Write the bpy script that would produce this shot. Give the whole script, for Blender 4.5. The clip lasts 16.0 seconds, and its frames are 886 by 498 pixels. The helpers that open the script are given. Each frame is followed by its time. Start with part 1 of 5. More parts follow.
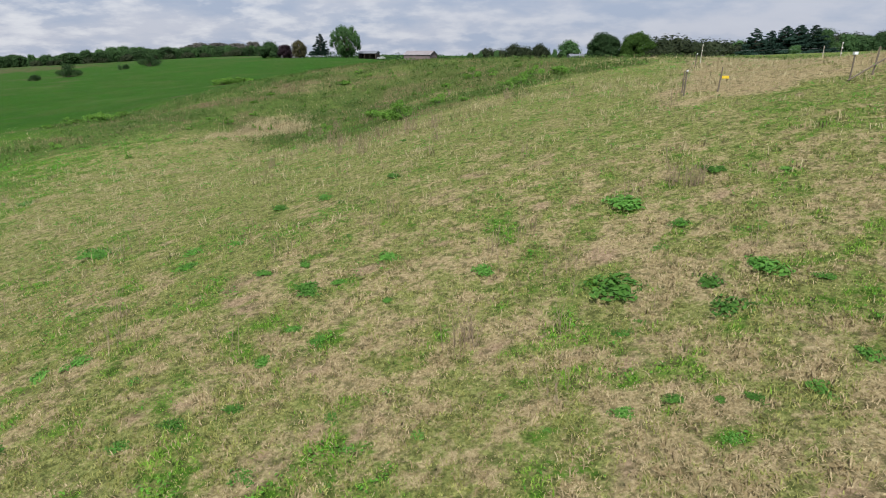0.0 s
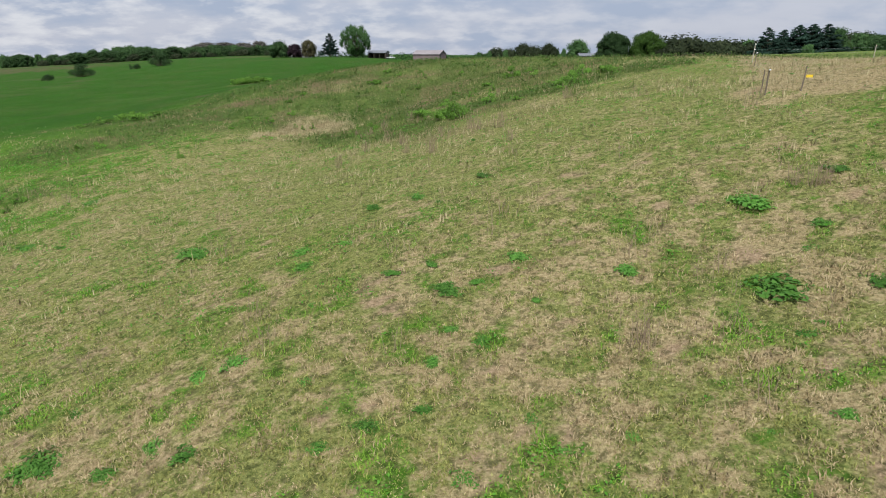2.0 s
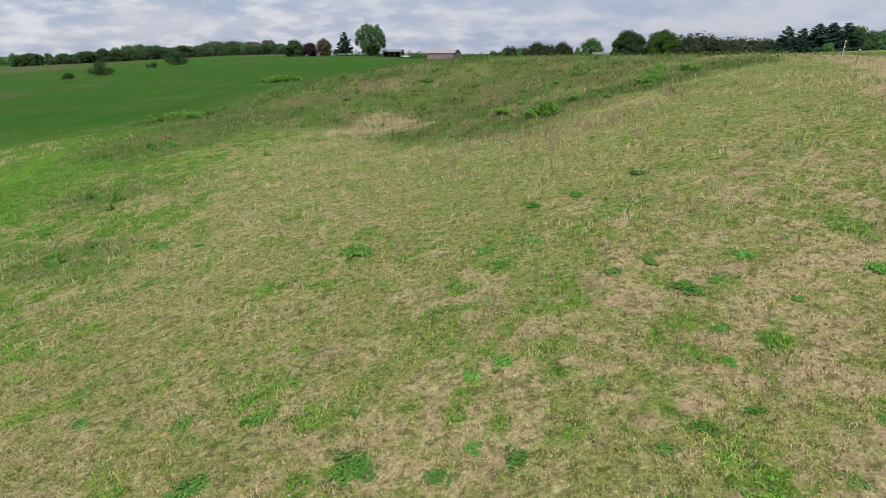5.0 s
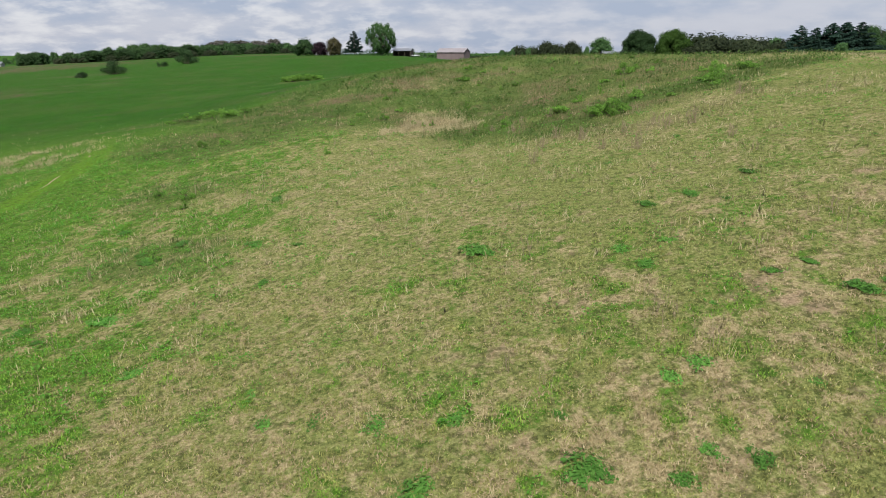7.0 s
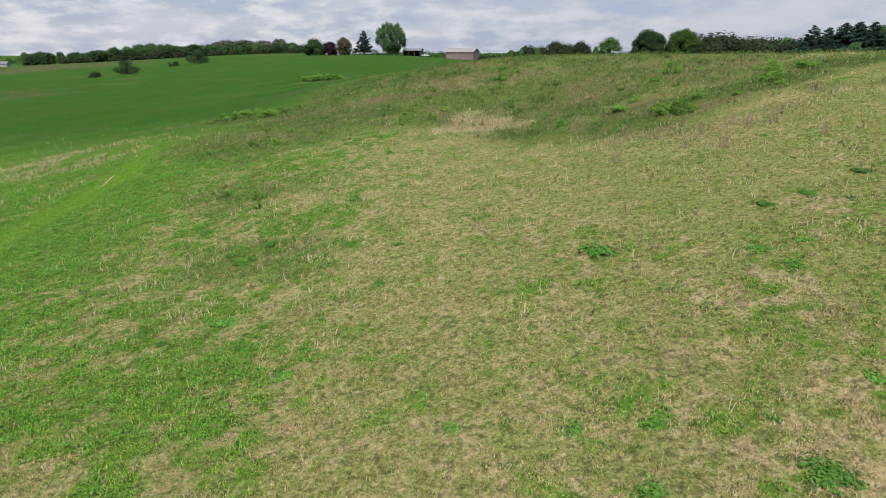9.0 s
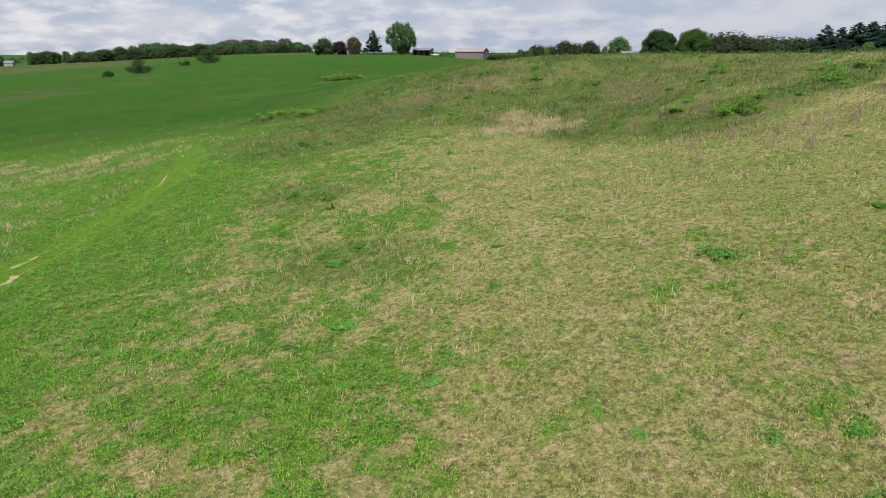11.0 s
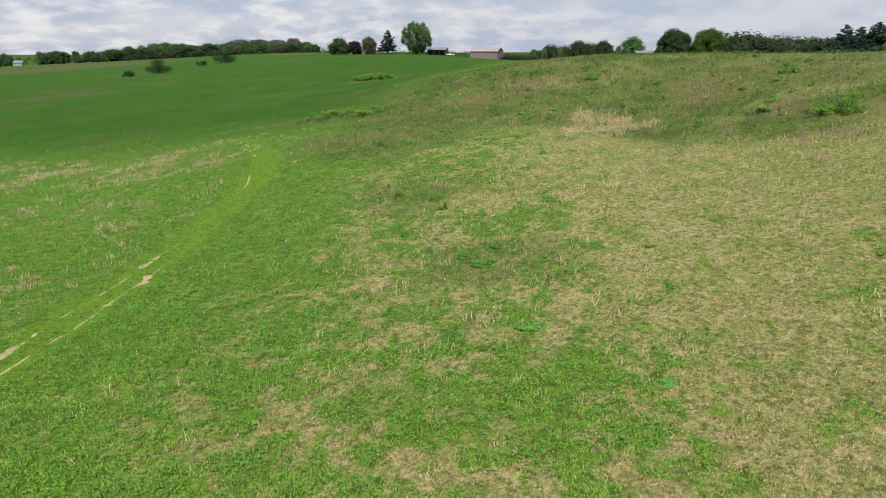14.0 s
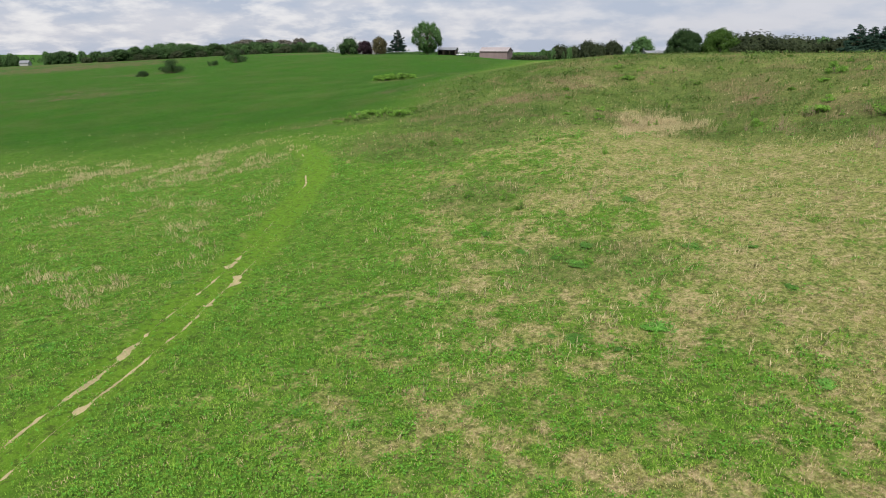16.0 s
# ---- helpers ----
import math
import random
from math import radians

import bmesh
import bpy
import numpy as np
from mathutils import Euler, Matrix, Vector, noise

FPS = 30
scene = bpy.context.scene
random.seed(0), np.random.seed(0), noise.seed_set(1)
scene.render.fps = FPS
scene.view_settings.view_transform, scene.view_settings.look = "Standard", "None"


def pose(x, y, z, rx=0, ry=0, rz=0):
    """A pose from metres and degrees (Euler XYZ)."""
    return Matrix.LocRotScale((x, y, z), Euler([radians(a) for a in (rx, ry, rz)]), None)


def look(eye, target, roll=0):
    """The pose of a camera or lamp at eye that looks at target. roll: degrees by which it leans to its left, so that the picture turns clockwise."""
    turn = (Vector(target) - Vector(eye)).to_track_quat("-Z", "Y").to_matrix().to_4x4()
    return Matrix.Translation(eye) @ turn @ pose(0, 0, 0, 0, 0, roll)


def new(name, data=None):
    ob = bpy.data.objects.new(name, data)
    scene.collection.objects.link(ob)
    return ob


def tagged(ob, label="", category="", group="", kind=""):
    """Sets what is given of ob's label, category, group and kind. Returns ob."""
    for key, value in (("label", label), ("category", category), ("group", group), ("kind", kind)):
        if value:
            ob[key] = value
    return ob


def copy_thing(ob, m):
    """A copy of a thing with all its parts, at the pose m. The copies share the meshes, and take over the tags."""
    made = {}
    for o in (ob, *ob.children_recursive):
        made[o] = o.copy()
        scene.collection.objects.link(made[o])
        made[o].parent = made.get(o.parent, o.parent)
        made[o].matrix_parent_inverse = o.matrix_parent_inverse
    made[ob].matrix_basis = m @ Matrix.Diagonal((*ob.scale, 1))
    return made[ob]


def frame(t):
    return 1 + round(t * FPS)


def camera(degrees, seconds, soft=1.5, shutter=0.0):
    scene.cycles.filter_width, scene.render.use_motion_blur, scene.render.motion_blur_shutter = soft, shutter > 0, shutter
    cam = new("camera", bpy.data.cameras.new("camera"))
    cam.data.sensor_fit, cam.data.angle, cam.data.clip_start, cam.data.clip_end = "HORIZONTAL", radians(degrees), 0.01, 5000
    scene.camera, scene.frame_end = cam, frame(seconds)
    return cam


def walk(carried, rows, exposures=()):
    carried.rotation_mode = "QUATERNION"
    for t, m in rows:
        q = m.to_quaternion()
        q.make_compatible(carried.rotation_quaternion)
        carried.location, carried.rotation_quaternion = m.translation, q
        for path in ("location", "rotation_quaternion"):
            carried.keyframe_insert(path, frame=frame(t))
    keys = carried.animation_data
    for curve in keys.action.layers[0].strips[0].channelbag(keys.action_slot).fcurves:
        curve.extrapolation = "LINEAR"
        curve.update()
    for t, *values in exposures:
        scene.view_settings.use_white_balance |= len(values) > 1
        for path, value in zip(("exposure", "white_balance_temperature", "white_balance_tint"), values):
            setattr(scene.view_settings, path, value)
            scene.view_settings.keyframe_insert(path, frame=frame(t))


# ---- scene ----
# seconds, eye x, y, z in metres, then yaw, pitch and roll in degrees from the first view
TILT = -18.4
ROWS = [
    (0.0, -0.000, -0.000, 12.000, 0.000, -0.000, -0.000),
    (0.5, -1.142, -0.003, 12.012, 0.049, -0.020, 0.012),
    (1.0, -2.244, 0.021, 12.008, 0.089, -0.034, 0.025),
    (1.5, -3.460, 0.056, 11.994, 0.138, -0.041, 0.032),
    (2.0, -4.729, 0.084, 11.979, 0.182, -0.047, 0.039),
    (2.5, -6.028, 0.123, 11.961, 0.211, -0.057, 0.045),
    (3.0, -7.345, 0.147, 11.948, 0.239, -0.076, 0.044),
    (3.5, -8.662, 0.213, 11.915, 0.271, -0.089, 0.041),
    (4.0, -10.021, 0.278, 11.873, 0.309, -0.100, 0.040),
    (6.5, -17.088, 0.491, 11.736, 0.412, -0.176, 0.005),
    (7.0, -18.544, 0.543, 11.704, 0.427, -0.182, -0.011),
    (7.5, -19.998, 0.597, 11.672, 0.438, -0.182, -0.021),
    (8.0, -21.434, 0.653, 11.648, 0.448, -0.183, -0.025),
    (8.5, -22.875, 0.710, 11.635, 0.463, -0.185, -0.023),
    (9.0, -24.294, 0.792, 11.609, 0.480, -0.186, -0.016),
    (11.5, -31.253, 1.089, 11.633, 0.569, -0.240, -0.052),
    (12.0, -32.651, 1.085, 11.630, 0.587, -0.242, -0.051),
    (12.5, -34.073, 1.077, 11.622, 0.611, -0.245, -0.049),
    (13.0, -35.489, 1.093, 11.608, 0.633, -0.248, -0.045),
    (13.5, -36.897, 1.108, 11.599, 0.656, -0.250, -0.042),
    (14.0, -38.324, 1.136, 11.594, 0.671, -0.251, -0.041),
    (14.5, -39.747, 1.148, 11.593, 0.692, -0.252, -0.040),
    (15.0, -41.159, 1.153, 11.587, 0.723, -0.251, -0.042),
    (15.5, -42.590, 1.154, 11.581, 0.746, -0.250, -0.040),
    (16.0, -44.000, 1.166, 11.571, 0.755, -0.250, -0.036),
]
cam = camera(74.0, 16.0, soft=1.1)
walk(cam, [(t, pose(x, y, z, 90 + TILT + pitch, roll, yaw)) for t, x, y, z, yaw, pitch, roll in ROWS],
     exposures=[(0.0, -0.03, 6120, 10), (4.0, -0.02, 6180, 10), (9.0, 0.05, 6300, 10), (13.0, 0.15, 6440, 10), (16.0, 0.17, 6500, 10)])

# ---- light ----
SUN_UP, SUN_TURN = 55.0, 186.0    # degrees above the horizon; degrees clockwise from straight ahead
world = bpy.data.worlds.new("sky")
scene.world = world
world.use_nodes = True


def build_sky():
    """Nishita daylight under a broken layer of pale cloud."""
    nt = world.node_tree
    nt.nodes.clear()
    N, L = nt.nodes.new, nt.links.new
    out, back = N("ShaderNodeOutputWorld"), N("ShaderNodeBackground")
    sky = N("ShaderNodeTexSky")
    sky.sky_type, sky.sun_disc = "NISHITA", False
    sky.sun_elevation, sky.sun_rotation = radians(SUN_UP), radians(SUN_TURN)
    sky.air_density, sky.dust_density = 1.0, 1.5
    tc, sep = N("ShaderNodeTexCoord"), N("ShaderNodeSeparateXYZ")
    L(tc.outputs["Generated"], sep.inputs[0])
    up = N("ShaderNodeMath"); up.operation = "ADD"; up.inputs[1].default_value = 0.28
    L(sep.outputs["Z"], up.inputs[0])
    lim = N("ShaderNodeMath"); lim.operation = "MAXIMUM"; lim.inputs[1].default_value = 0.2
    L(up.outputs[0], lim.inputs[0])
    flat = N("ShaderNodeCombineXYZ")
    for k in ("X", "Y"):
        d = N("ShaderNodeMath"); d.operation = "DIVIDE"
        L(sep.outputs[k], d.inputs[0]); L(lim.outputs[0], d.inputs[1]); L(d.outputs[0], flat.inputs[k])
    big, small = N("ShaderNodeTexNoise"), N("ShaderNodeTexNoise")
    big.inputs["Scale"].default_value, big.inputs["Detail"].default_value, big.inputs["Roughness"].default_value = 2.1, 8.0, 0.55
    small.inputs["Scale"].default_value, small.inputs["Detail"].default_value, small.inputs["Roughness"].default_value = 4.2, 8.0, 0.58
    shift = N("ShaderNodeMapping"); shift.inputs["Location"].default_value = (3.1, 0.7, 0.0)
    L(flat.outputs[0], shift.inputs["Vector"]); L(shift.outputs[0], big.inputs["Vector"]); L(shift.outputs[0], small.inputs["Vector"])
    # grey-lavender cloud bases, whiter heaped tops, thin blue gaps
    base = N("ShaderNodeValToRGB")
    e = base.color_ramp.elements
    e[0].position, e[0].color = 0.40, (5.5, 6.2, 7.7, 1)
    e[1].position, e[1].color = 0.58, (7.7, 7.8, 8.6, 1)
    L(big.outputs["Fac"], base.inputs[0])
    tops = N("ShaderNodeValToRGB")
    tops.color_ramp.elements[0].position, tops.color_ramp.elements[1].position = 0.48, 0.64
    L(small.outputs["Fac"], tops.inputs[0])
    heap = N("ShaderNodeMix"); heap.data_type = "RGBA"
    heap.inputs["B"].default_value = (10.0, 9.9, 10.1, 1)
    thin = N("ShaderNodeMapRange")
    for k, v in (("From Min", -0.35), ("From Max", 0.35), ("To Min", 1.0), ("To Max", 0.12)):
        thin.inputs[k].default_value = v
    L(sep.outputs["X"], thin.inputs["Value"])
    bank = N("ShaderNodeMath"); bank.operation = "MULTIPLY"
    L(tops.outputs["Color"], bank.inputs[0]); L(thin.outputs[0], bank.inputs[1])
    L(bank.outputs[0], heap.inputs["Factor"]); L(base.outputs[0], heap.inputs["A"])
    mix = N("ShaderNodeMix"); mix.data_type = "RGBA"
    mix.inputs["Factor"].default_value = 0.88
    L(sky.outputs[0], mix.inputs["A"]); L(heap.outputs["Result"], mix.inputs["B"])
    L(mix.outputs["Result"], back.inputs["Color"])
    back.inputs["Strength"].default_value = 0.078
    L(back.outputs[0], out.inputs[0])


build_sky()
sun = new("sun", bpy.data.lights.new("sun", "SUN"))
sun.data.energy, sun.data.angle, sun.data.color = 5.0, radians(1.5), (1.0, 0.955, 0.89)
_a, _e = radians(SUN_TURN), radians(SUN_UP)
sun.matrix_world = look((math.sin(_a) * math.cos(_e) * 900, math.cos(_a) * math.cos(_e) * 900, math.sin(_e) * 900), (0, 0, 0))
scene.view_settings.exposure = 0.06


# ---- small tools ----
def mesh_from(name, verts, faces):
    """A mesh from arrays of corners (n, 3) and faces (m, k)."""
    verts, faces = np.asarray(verts, np.float32), np.asarray(faces, np.int32)
    me = bpy.data.meshes.new(name)
    k = faces.shape[1]
    me.vertices.add(len(verts)); me.vertices.foreach_set("co", verts.ravel())
    me.loops.add(faces.size); me.loops.foreach_set("vertex_index", faces.ravel())
    me.polygons.add(len(faces)); me.polygons.foreach_set("loop_start", np.arange(0, faces.size, k, dtype=np.int32))
    me.update(calc_edges=True)
    return me


def part(name, mesh, material, parent=None, label=""):
    """Links a mesh or bmesh as one object, under a thing if one is given."""
    if isinstance(mesh, bmesh.types.BMesh):
        me = bpy.data.meshes.new(name)
        mesh.to_mesh(me); mesh.free()
        mesh = me
    if material is not None and not mesh.materials:
        mesh.materials.append(material)
    ob = new(name, mesh)
    ob.parent = parent
    return tagged(ob, label)


def _hash(i, j, seed):
    h = (i.astype(np.int64) * 374761393 + j.astype(np.int64) * 668265263 + seed * 144665) & 0xFFFFFFFF
    h = ((h ^ (h >> 13)) * 1274126177) & 0xFFFFFFFF
    return ((h ^ (h >> 16)) & 0xFFFF) / 65535.0


def vnoise(x, y, size, seed=0):
    """Smooth noise from 0 to 1 with lumps of that size in metres."""
    x, y = np.asarray(x, float) / size, np.asarray(y, float) / size
    i, j = np.floor(x), np.floor(y)
    f, g = x - i, y - j
    f, g = f * f * (3 - 2 * f), g * g * (3 - 2 * g)
    a, b = _hash(i, j, seed), _hash(i + 1, j, seed)
    c, d = _hash(i, j + 1, seed), _hash(i + 1, j + 1, seed)
    return (a * (1 - f) + b * f) * (1 - g) + (c * (1 - f) + d * f) * g


def smooth(a, b, v):
    t = np.clip((np.asarray(v, float) - a) / (b - a), 0, 1)
    return t * t * (3 - 2 * t)


# ---- lie of the land ----
# Heights in metres along eleven rows ahead of the start, each fanned out over nine bearings.
HEIGHTS = np.array([
    [-3.2, -2.3, -1.3, -0.1, 0.6, 1.4, 4.0, 2.6, 8.8],
    [-3.4, -2.1, -1.2, -0.1, 0.6, 0.4, 3.1, 5.2, 9.2],
    [-4.5, -2.3, -0.9, 0.3, 1.5, 3.2, 4.9, 9.1, 10.4],
    [-5.6, -2.7, -1.3, 1.2, 3.1, 5.6, 9.2, 13.0, 11.6],
    [-6.2, -3.8, 0.9, 3.8, 4.0, 8.4, 11.3, 10.5, 12.7],
    [-6.8, -3.4, 1.1, 6.9, 10.2, 11.0, 11.1, 11.7, 14.5],
    [-8.5, -1.1, 3.0, 5.4, 7.9, 9.5, 10.3, 12.8, 16.8],
    [-9.3, -0.2, 7.2, 9.3, 6.7, 8.9, 7.8, 10.0, 16.2],
    [-11.2, 2.0, 9.7, 7.0, 4.4, 4.2, 5.0, 8.1, 13.7],
    [-14.7, -2.0, 8.0, 2.7, -0.1, 0.4, 2.6, 5.9, 10.3],
    [-20.1, -7.7, 2.6, 0.8, -3.1, -3.0, 0.0, 3.3, 6.4],
])


def _weights(f):
    return ((-f + 2 * f * f - f ** 3) / 2, (2 - 5 * f * f + 3 * f ** 3) / 2, (f + 4 * f * f - 3 * f ** 3) / 2, (-f * f + f ** 3) / 2)


def height(x, y):
    """Height of the smooth land."""
    x, y = np.atleast_1d(np.asarray(x, float)), np.atleast_1d(np.asarray(y, float))
    yc = np.clip(y, -13, 1165)
    v = np.clip(np.log((yc + 35) / 22) / 0.4, 0, 10)
    u = np.clip(np.arcsinh(((x + 22) / (yc + 60) - 0.05) / 0.2) / 0.6 + 4, 0, 8)
    iu, iv = np.minimum(u.astype(int), 7), np.minimum(v.astype(int), 9)
    wu, wv = _weights(u - iu), _weights(v - iv)
    z = np.zeros_like(x)
    for a in range(4):
        for b in range(4):
            z += wv[a] * wu[b] * HEIGHTS[np.clip(iv + a - 1, 0, 10), np.clip(iu + b - 1, 0, 8)]
    return z


TRACK = [(-60.9, 5.0), (-59.6, 19.6), (-58.75, 25.5), (-58.4, 32.0), (-57.9, 39.0), (-57.8, 47.0), (-57.6, 57.5), (-59.0, 66.5), (-64.5, 80.0), (-74.5, 95.0), (-95.0, 116.0), (-130.0, 138.0)]


def track_distance(x, y):
    """Metres from the middle of the farm track, and how far along it."""
    best, along, run = np.full(np.shape(x), 1e9), np.zeros(np.shape(x)), 0.0
    for (ax, ay), (bx, by) in zip(TRACK, TRACK[1:]):
        dx, dy = bx - ax, by - ay
        n = math.hypot(dx, dy)
        s = np.clip(((x - ax) * dx + (y - ay) * dy) / (n * n), 0, 1)
        d = np.hypot(x - ax - s * dx, y - ay - s * dy)
        side = np.sign((x - ax) * dy - (y - ay) * dx)
        near = d < np.abs(best)
        best, along = np.where(near, d * np.where(side == 0, 1, side), best), np.where(near, run + s * n, along)
        run += n
    return best, along


def blotch(x, y, spots):
    """Union of soft, ragged ellipses (x, y, half width, half depth, amount)."""
    out = np.zeros(np.shape(x))
    wob = 0.35 + 0.8 * vnoise(x, y, 5.0, 71) + 0.5 * vnoise(x, y, 1.6, 72)
    for cx, cy, rx, ry, a in spots:
        d = np.hypot((x - cx) / rx, (y - cy) / ry) * wob
        out = np.maximum(out, a * (1 - smooth(0.6, 1.25, d)))
    return out


# pale standing straw, and rough weedy ground
STRAW = [(-20.8, 70.0, 4.4, 7.0, 1.15), (-79.0, 73.0, 9.0, 7.0, 0.12), (-72.0, 52.0, 9.0, 7.0, 0.14), (-26.0, 99.0, 12.0, 6.0, 0.42), (3.0, 52.0, 5.0, 4.0, 0.32), (-8.0, 46.0, 7.0, 5.0, 0.3), (-36.0, 45.0, 4.0, 3.0, 0.4)]
ROUGH = [(-5.0, 58.0, 8.0, 6.0, 1.0), (-12.0, 84.0, 20.0, 16.0, 0.5), (7.0, 60.0, 7.0, 6.0, 0.95), (15.0, 64.0, 6.0, 5.0, 0.9), (-34.0, 112.0, 16.0, 16.0, 0.6), (-53.0, 93.0, 10.0, 5.0, 1.0), (-45.0, 66.0, 9.0, 6.0, 0.7), (-60.0, 174.0, 9.0, 6.0, 1.0), (-139.0, 213.0, 6.0, 5.0, 0.5), (-41.0, 48.0, 5.0, 5.0, 0.55), (-36.0, 34.0, 4.0, 4.0, 0.5), (5.0, 84.0, 14.0, 12.0, 0.7), (-80.0, 150.0, 16.0, 6.0, 0.25)]

# brownish dead weeds
TAN = [(-40.0, 89.0, 9.0, 4.0, 0.7), (-31.0, 91.0, 9.0, 5.0, 0.9), (-24.0, 101.0, 10.0, 6.0, 0.8), (-11.0, 101.0, 12.0, 5.0, 0.75), (-7.2, 75.5, 4.5, 3.5, 0.9), (-60.0, 96.0, 15.0, 4.0, 0.45), (-300.0, 425.0, 70.0, 45.0, 1.5), (-158.0, 187.0, 17.0, 8.0, 0.9), (-143.0, 217.0, 6.0, 5.0, 0.7), (-192.0, 292.0, 25.0, 12.0, 0.6), (-400.0, 560.0, 160.0, 90.0, 1.0), (-142.0, 437.0, 30.0, 26.0, 1.0), (-96.0, 335.0, 16.0, 14.0, 0.5), (-53.0, 134.0, 10.0, 7.0, 0.5), (-165.0, 206.0, 13.0, 8.0, 0.7), (-150.0, 245.0, 9.0, 8.0, 0.5), (1.5, 67.0, 4.0, 3.0, 0.6), (-1.0, 46.0, 6.0, 3.5, 0.5), (-52.0, 170.0, 12.0, 6.0, 0.4), (-45.0, 70.0, 3.0, 4.0, 0.5), (10.0, 78.0, 7.0, 5.0, 0.6)]


def cover(x, y):
    """Shares of lush green, dry straw, rough weeds and worn track at each place."""
    x, y = np.asarray(x, float), np.asarray(y, float)
    n1, n2, n3 = vnoise(x, y, 7.0, 3), vnoise(x, y, 2.6, 5), vnoise(x, y, 1.1, 9)
    edge = x + 4.0 * (n1 - 0.5) + 2.0 * (n2 - 0.5)
    # brown thatch on the slope, close-grazed olive turf below it, then lumpy green with dead tufts, then lush
    slope = smooth(-17.5, -13.5, edge - 0.06 * np.clip(y - 15, 0, 40))
    graze = smooth(-36, -25.5, edge) * (1 - slope)
    green = 1 - slope - graze
    rank = smooth(-42, -54, edge)
    far = smooth(75, 120, y + 6 * (n1 - 0.5))
    # the bank falls to a weedy hollow along this line
    brow = np.where(x > -6.4, 47.5 + 0.72 * (np.minimum(x, 16) + 6.4), np.minimum(66.0, 47.5 - 0.9 * (x + 6.4)))
    back = smooth(-3, 5, y - brow + 5 * (n1 - 0.5))
    deep = smooth(18, 34, y)
    f_dry = 0.50 * vnoise(x, y, 0.55, 15) + 0.32 * vnoise(x, y, 1.1, 16) + 0.18 * vnoise(x, y, 3.0, 17)
    f_fine = 0.65 * vnoise(x, y, 0.42, 18) + 0.35 * vnoise(x, y, 1.0, 19)
    f_lush = 0.45 * vnoise(x, y, 0.6, 13) + 0.37 * vnoise(x, y, 1.2, 14) + 0.18 * vnoise(x, y, 3.6, 12)
    west = slope * smooth(-4, -10, x)
    share = slope * (0.62 - 0.08 * deep) - 0.16 * west + graze * 0.45 + green * (0.46 - 0.20 * rank)
    edge_dry = 0.5 - 0.37 * (share - 0.5)
    field = f_dry * (1 - 0.7 * graze) + f_fine * 0.7 * graze
    straw = (0.20 + 0.34 * slope - 0.20 * deep * slope + 0.06 * graze + 0.14 * green * (1 - 0.4 * rank)) * smooth(edge_dry - 0.12, edge_dry + 0.12, field) + (0.24 - 0.11 * deep) * slope - 0.09 * west + 0.26 * graze + 0.20 * green * (1 - 0.65 * rank)
    share = slope * (0.34 + 0.24 * deep) + 0.08 * west + graze * 0.20 + green * (0.62 + 0.30 * rank)
    edge_lush = 0.5 - 0.37 * (share - 0.5)
    tuft = smooth(edge_lush - 0.10, edge_lush + 0.10, f_lush)
    lush = 0.06 + 0.12 * graze + 0.24 * green + 0.30 * rank + ((0.42 - 0.14 * deep) * slope + 0.26 * graze + 0.38 * green * (1 - 0.4 * rank)) * tuft
    straw = straw * (1 - ((0.70 - 0.35 * deep) * slope + 0.5 * graze + 0.6 * green) * tuft) * (1 - 0.7 * back)
    lush = lush * (1 - far) + far * (0.5 + 0.5 * smooth(-20, -60, x))
    lush = np.maximum(lush, (0.66 - 0.34 * smooth(-25, 2, x)) * back)
    meadow = smooth(-40, -66, x + 6 * (n1 - 0.5) - 0.25 * np.clip(y - 100, 0, 300)) * smooth(72, 112, y + 10 * (n1 - 0.5))
    meadow = np.maximum(meadow, smooth(240, 320, y))
    lush = np.maximum(lush, smooth(0.0, 0.4, meadow))
    rough = blotch(x, y, ROUGH)
    heath = back * (1 - smooth(130, 175, y)) * (1 - meadow) * smooth(-62, -46, x + 8 * (n1 - 0.5) - 0.12 * (y - 60)) * (1 - 0.75 * smooth(16, 24, x))
    lump = 0.5 * vnoise(x, y, 9.0, 61) + 0.3 * vnoise(x, y, 3.5, 62) + 0.2 * n3
    rough = np.maximum(rough, heath * (0.55 - 0.35 * smooth(-18, 4, x) + 0.42 * smooth(0.40, 0.60, lump)))
    rise = smooth(-2.0, 2.0, np.minimum(x - 14.0 - 0.45 * (y - 36.8), y - 34.0) + 3.0 * (n2 - 0.5)) * (1 - smooth(80, 100, y)) * (1 - smooth(70, 100, x))
    dry = np.maximum(1.15 * rise, blotch(x, y, STRAW)) * (0.45 + 0.9 * smooth(0.3, 0.7, 0.5 * n3 + 0.5 * n2))
    rough = rough * (1 - 0.9 * np.minimum(1, dry))
    straw = np.maximum(straw * (1 - 0.8 * meadow), dry)
    lush = lush * (1 - 0.75 * dry) * (1 - 0.3 * rough * (1 - far))
    lush = np.clip(lush + (0.22 * (n3 - 0.5) + 0.18 * (n2 - 0.5)) * (1 - 0.7 * far), 0, 1)
    d, along = track_distance(x, y)
    way = (1 - smooth(1.1, 2.2, np.abs(d) + 0.8 * (n2 - 0.5))) * (1 - smooth(56, 92, along))
    straw, rough = straw * (1 - 0.8 * way), rough * (1 - way)
    lush = np.maximum(lush, 0.85 * way)
    spot = 0.6 * vnoise(x, y, 1.3, 81) + 0.4 * vnoise(x, y, 0.5, 82)
    bare = smooth(0.70, 0.77, spot) * smooth(0.2, 0.5, straw) * (1 - far) * (1 - way) * smooth(-24, -14, x) * (1 - smooth(30, 45, y))
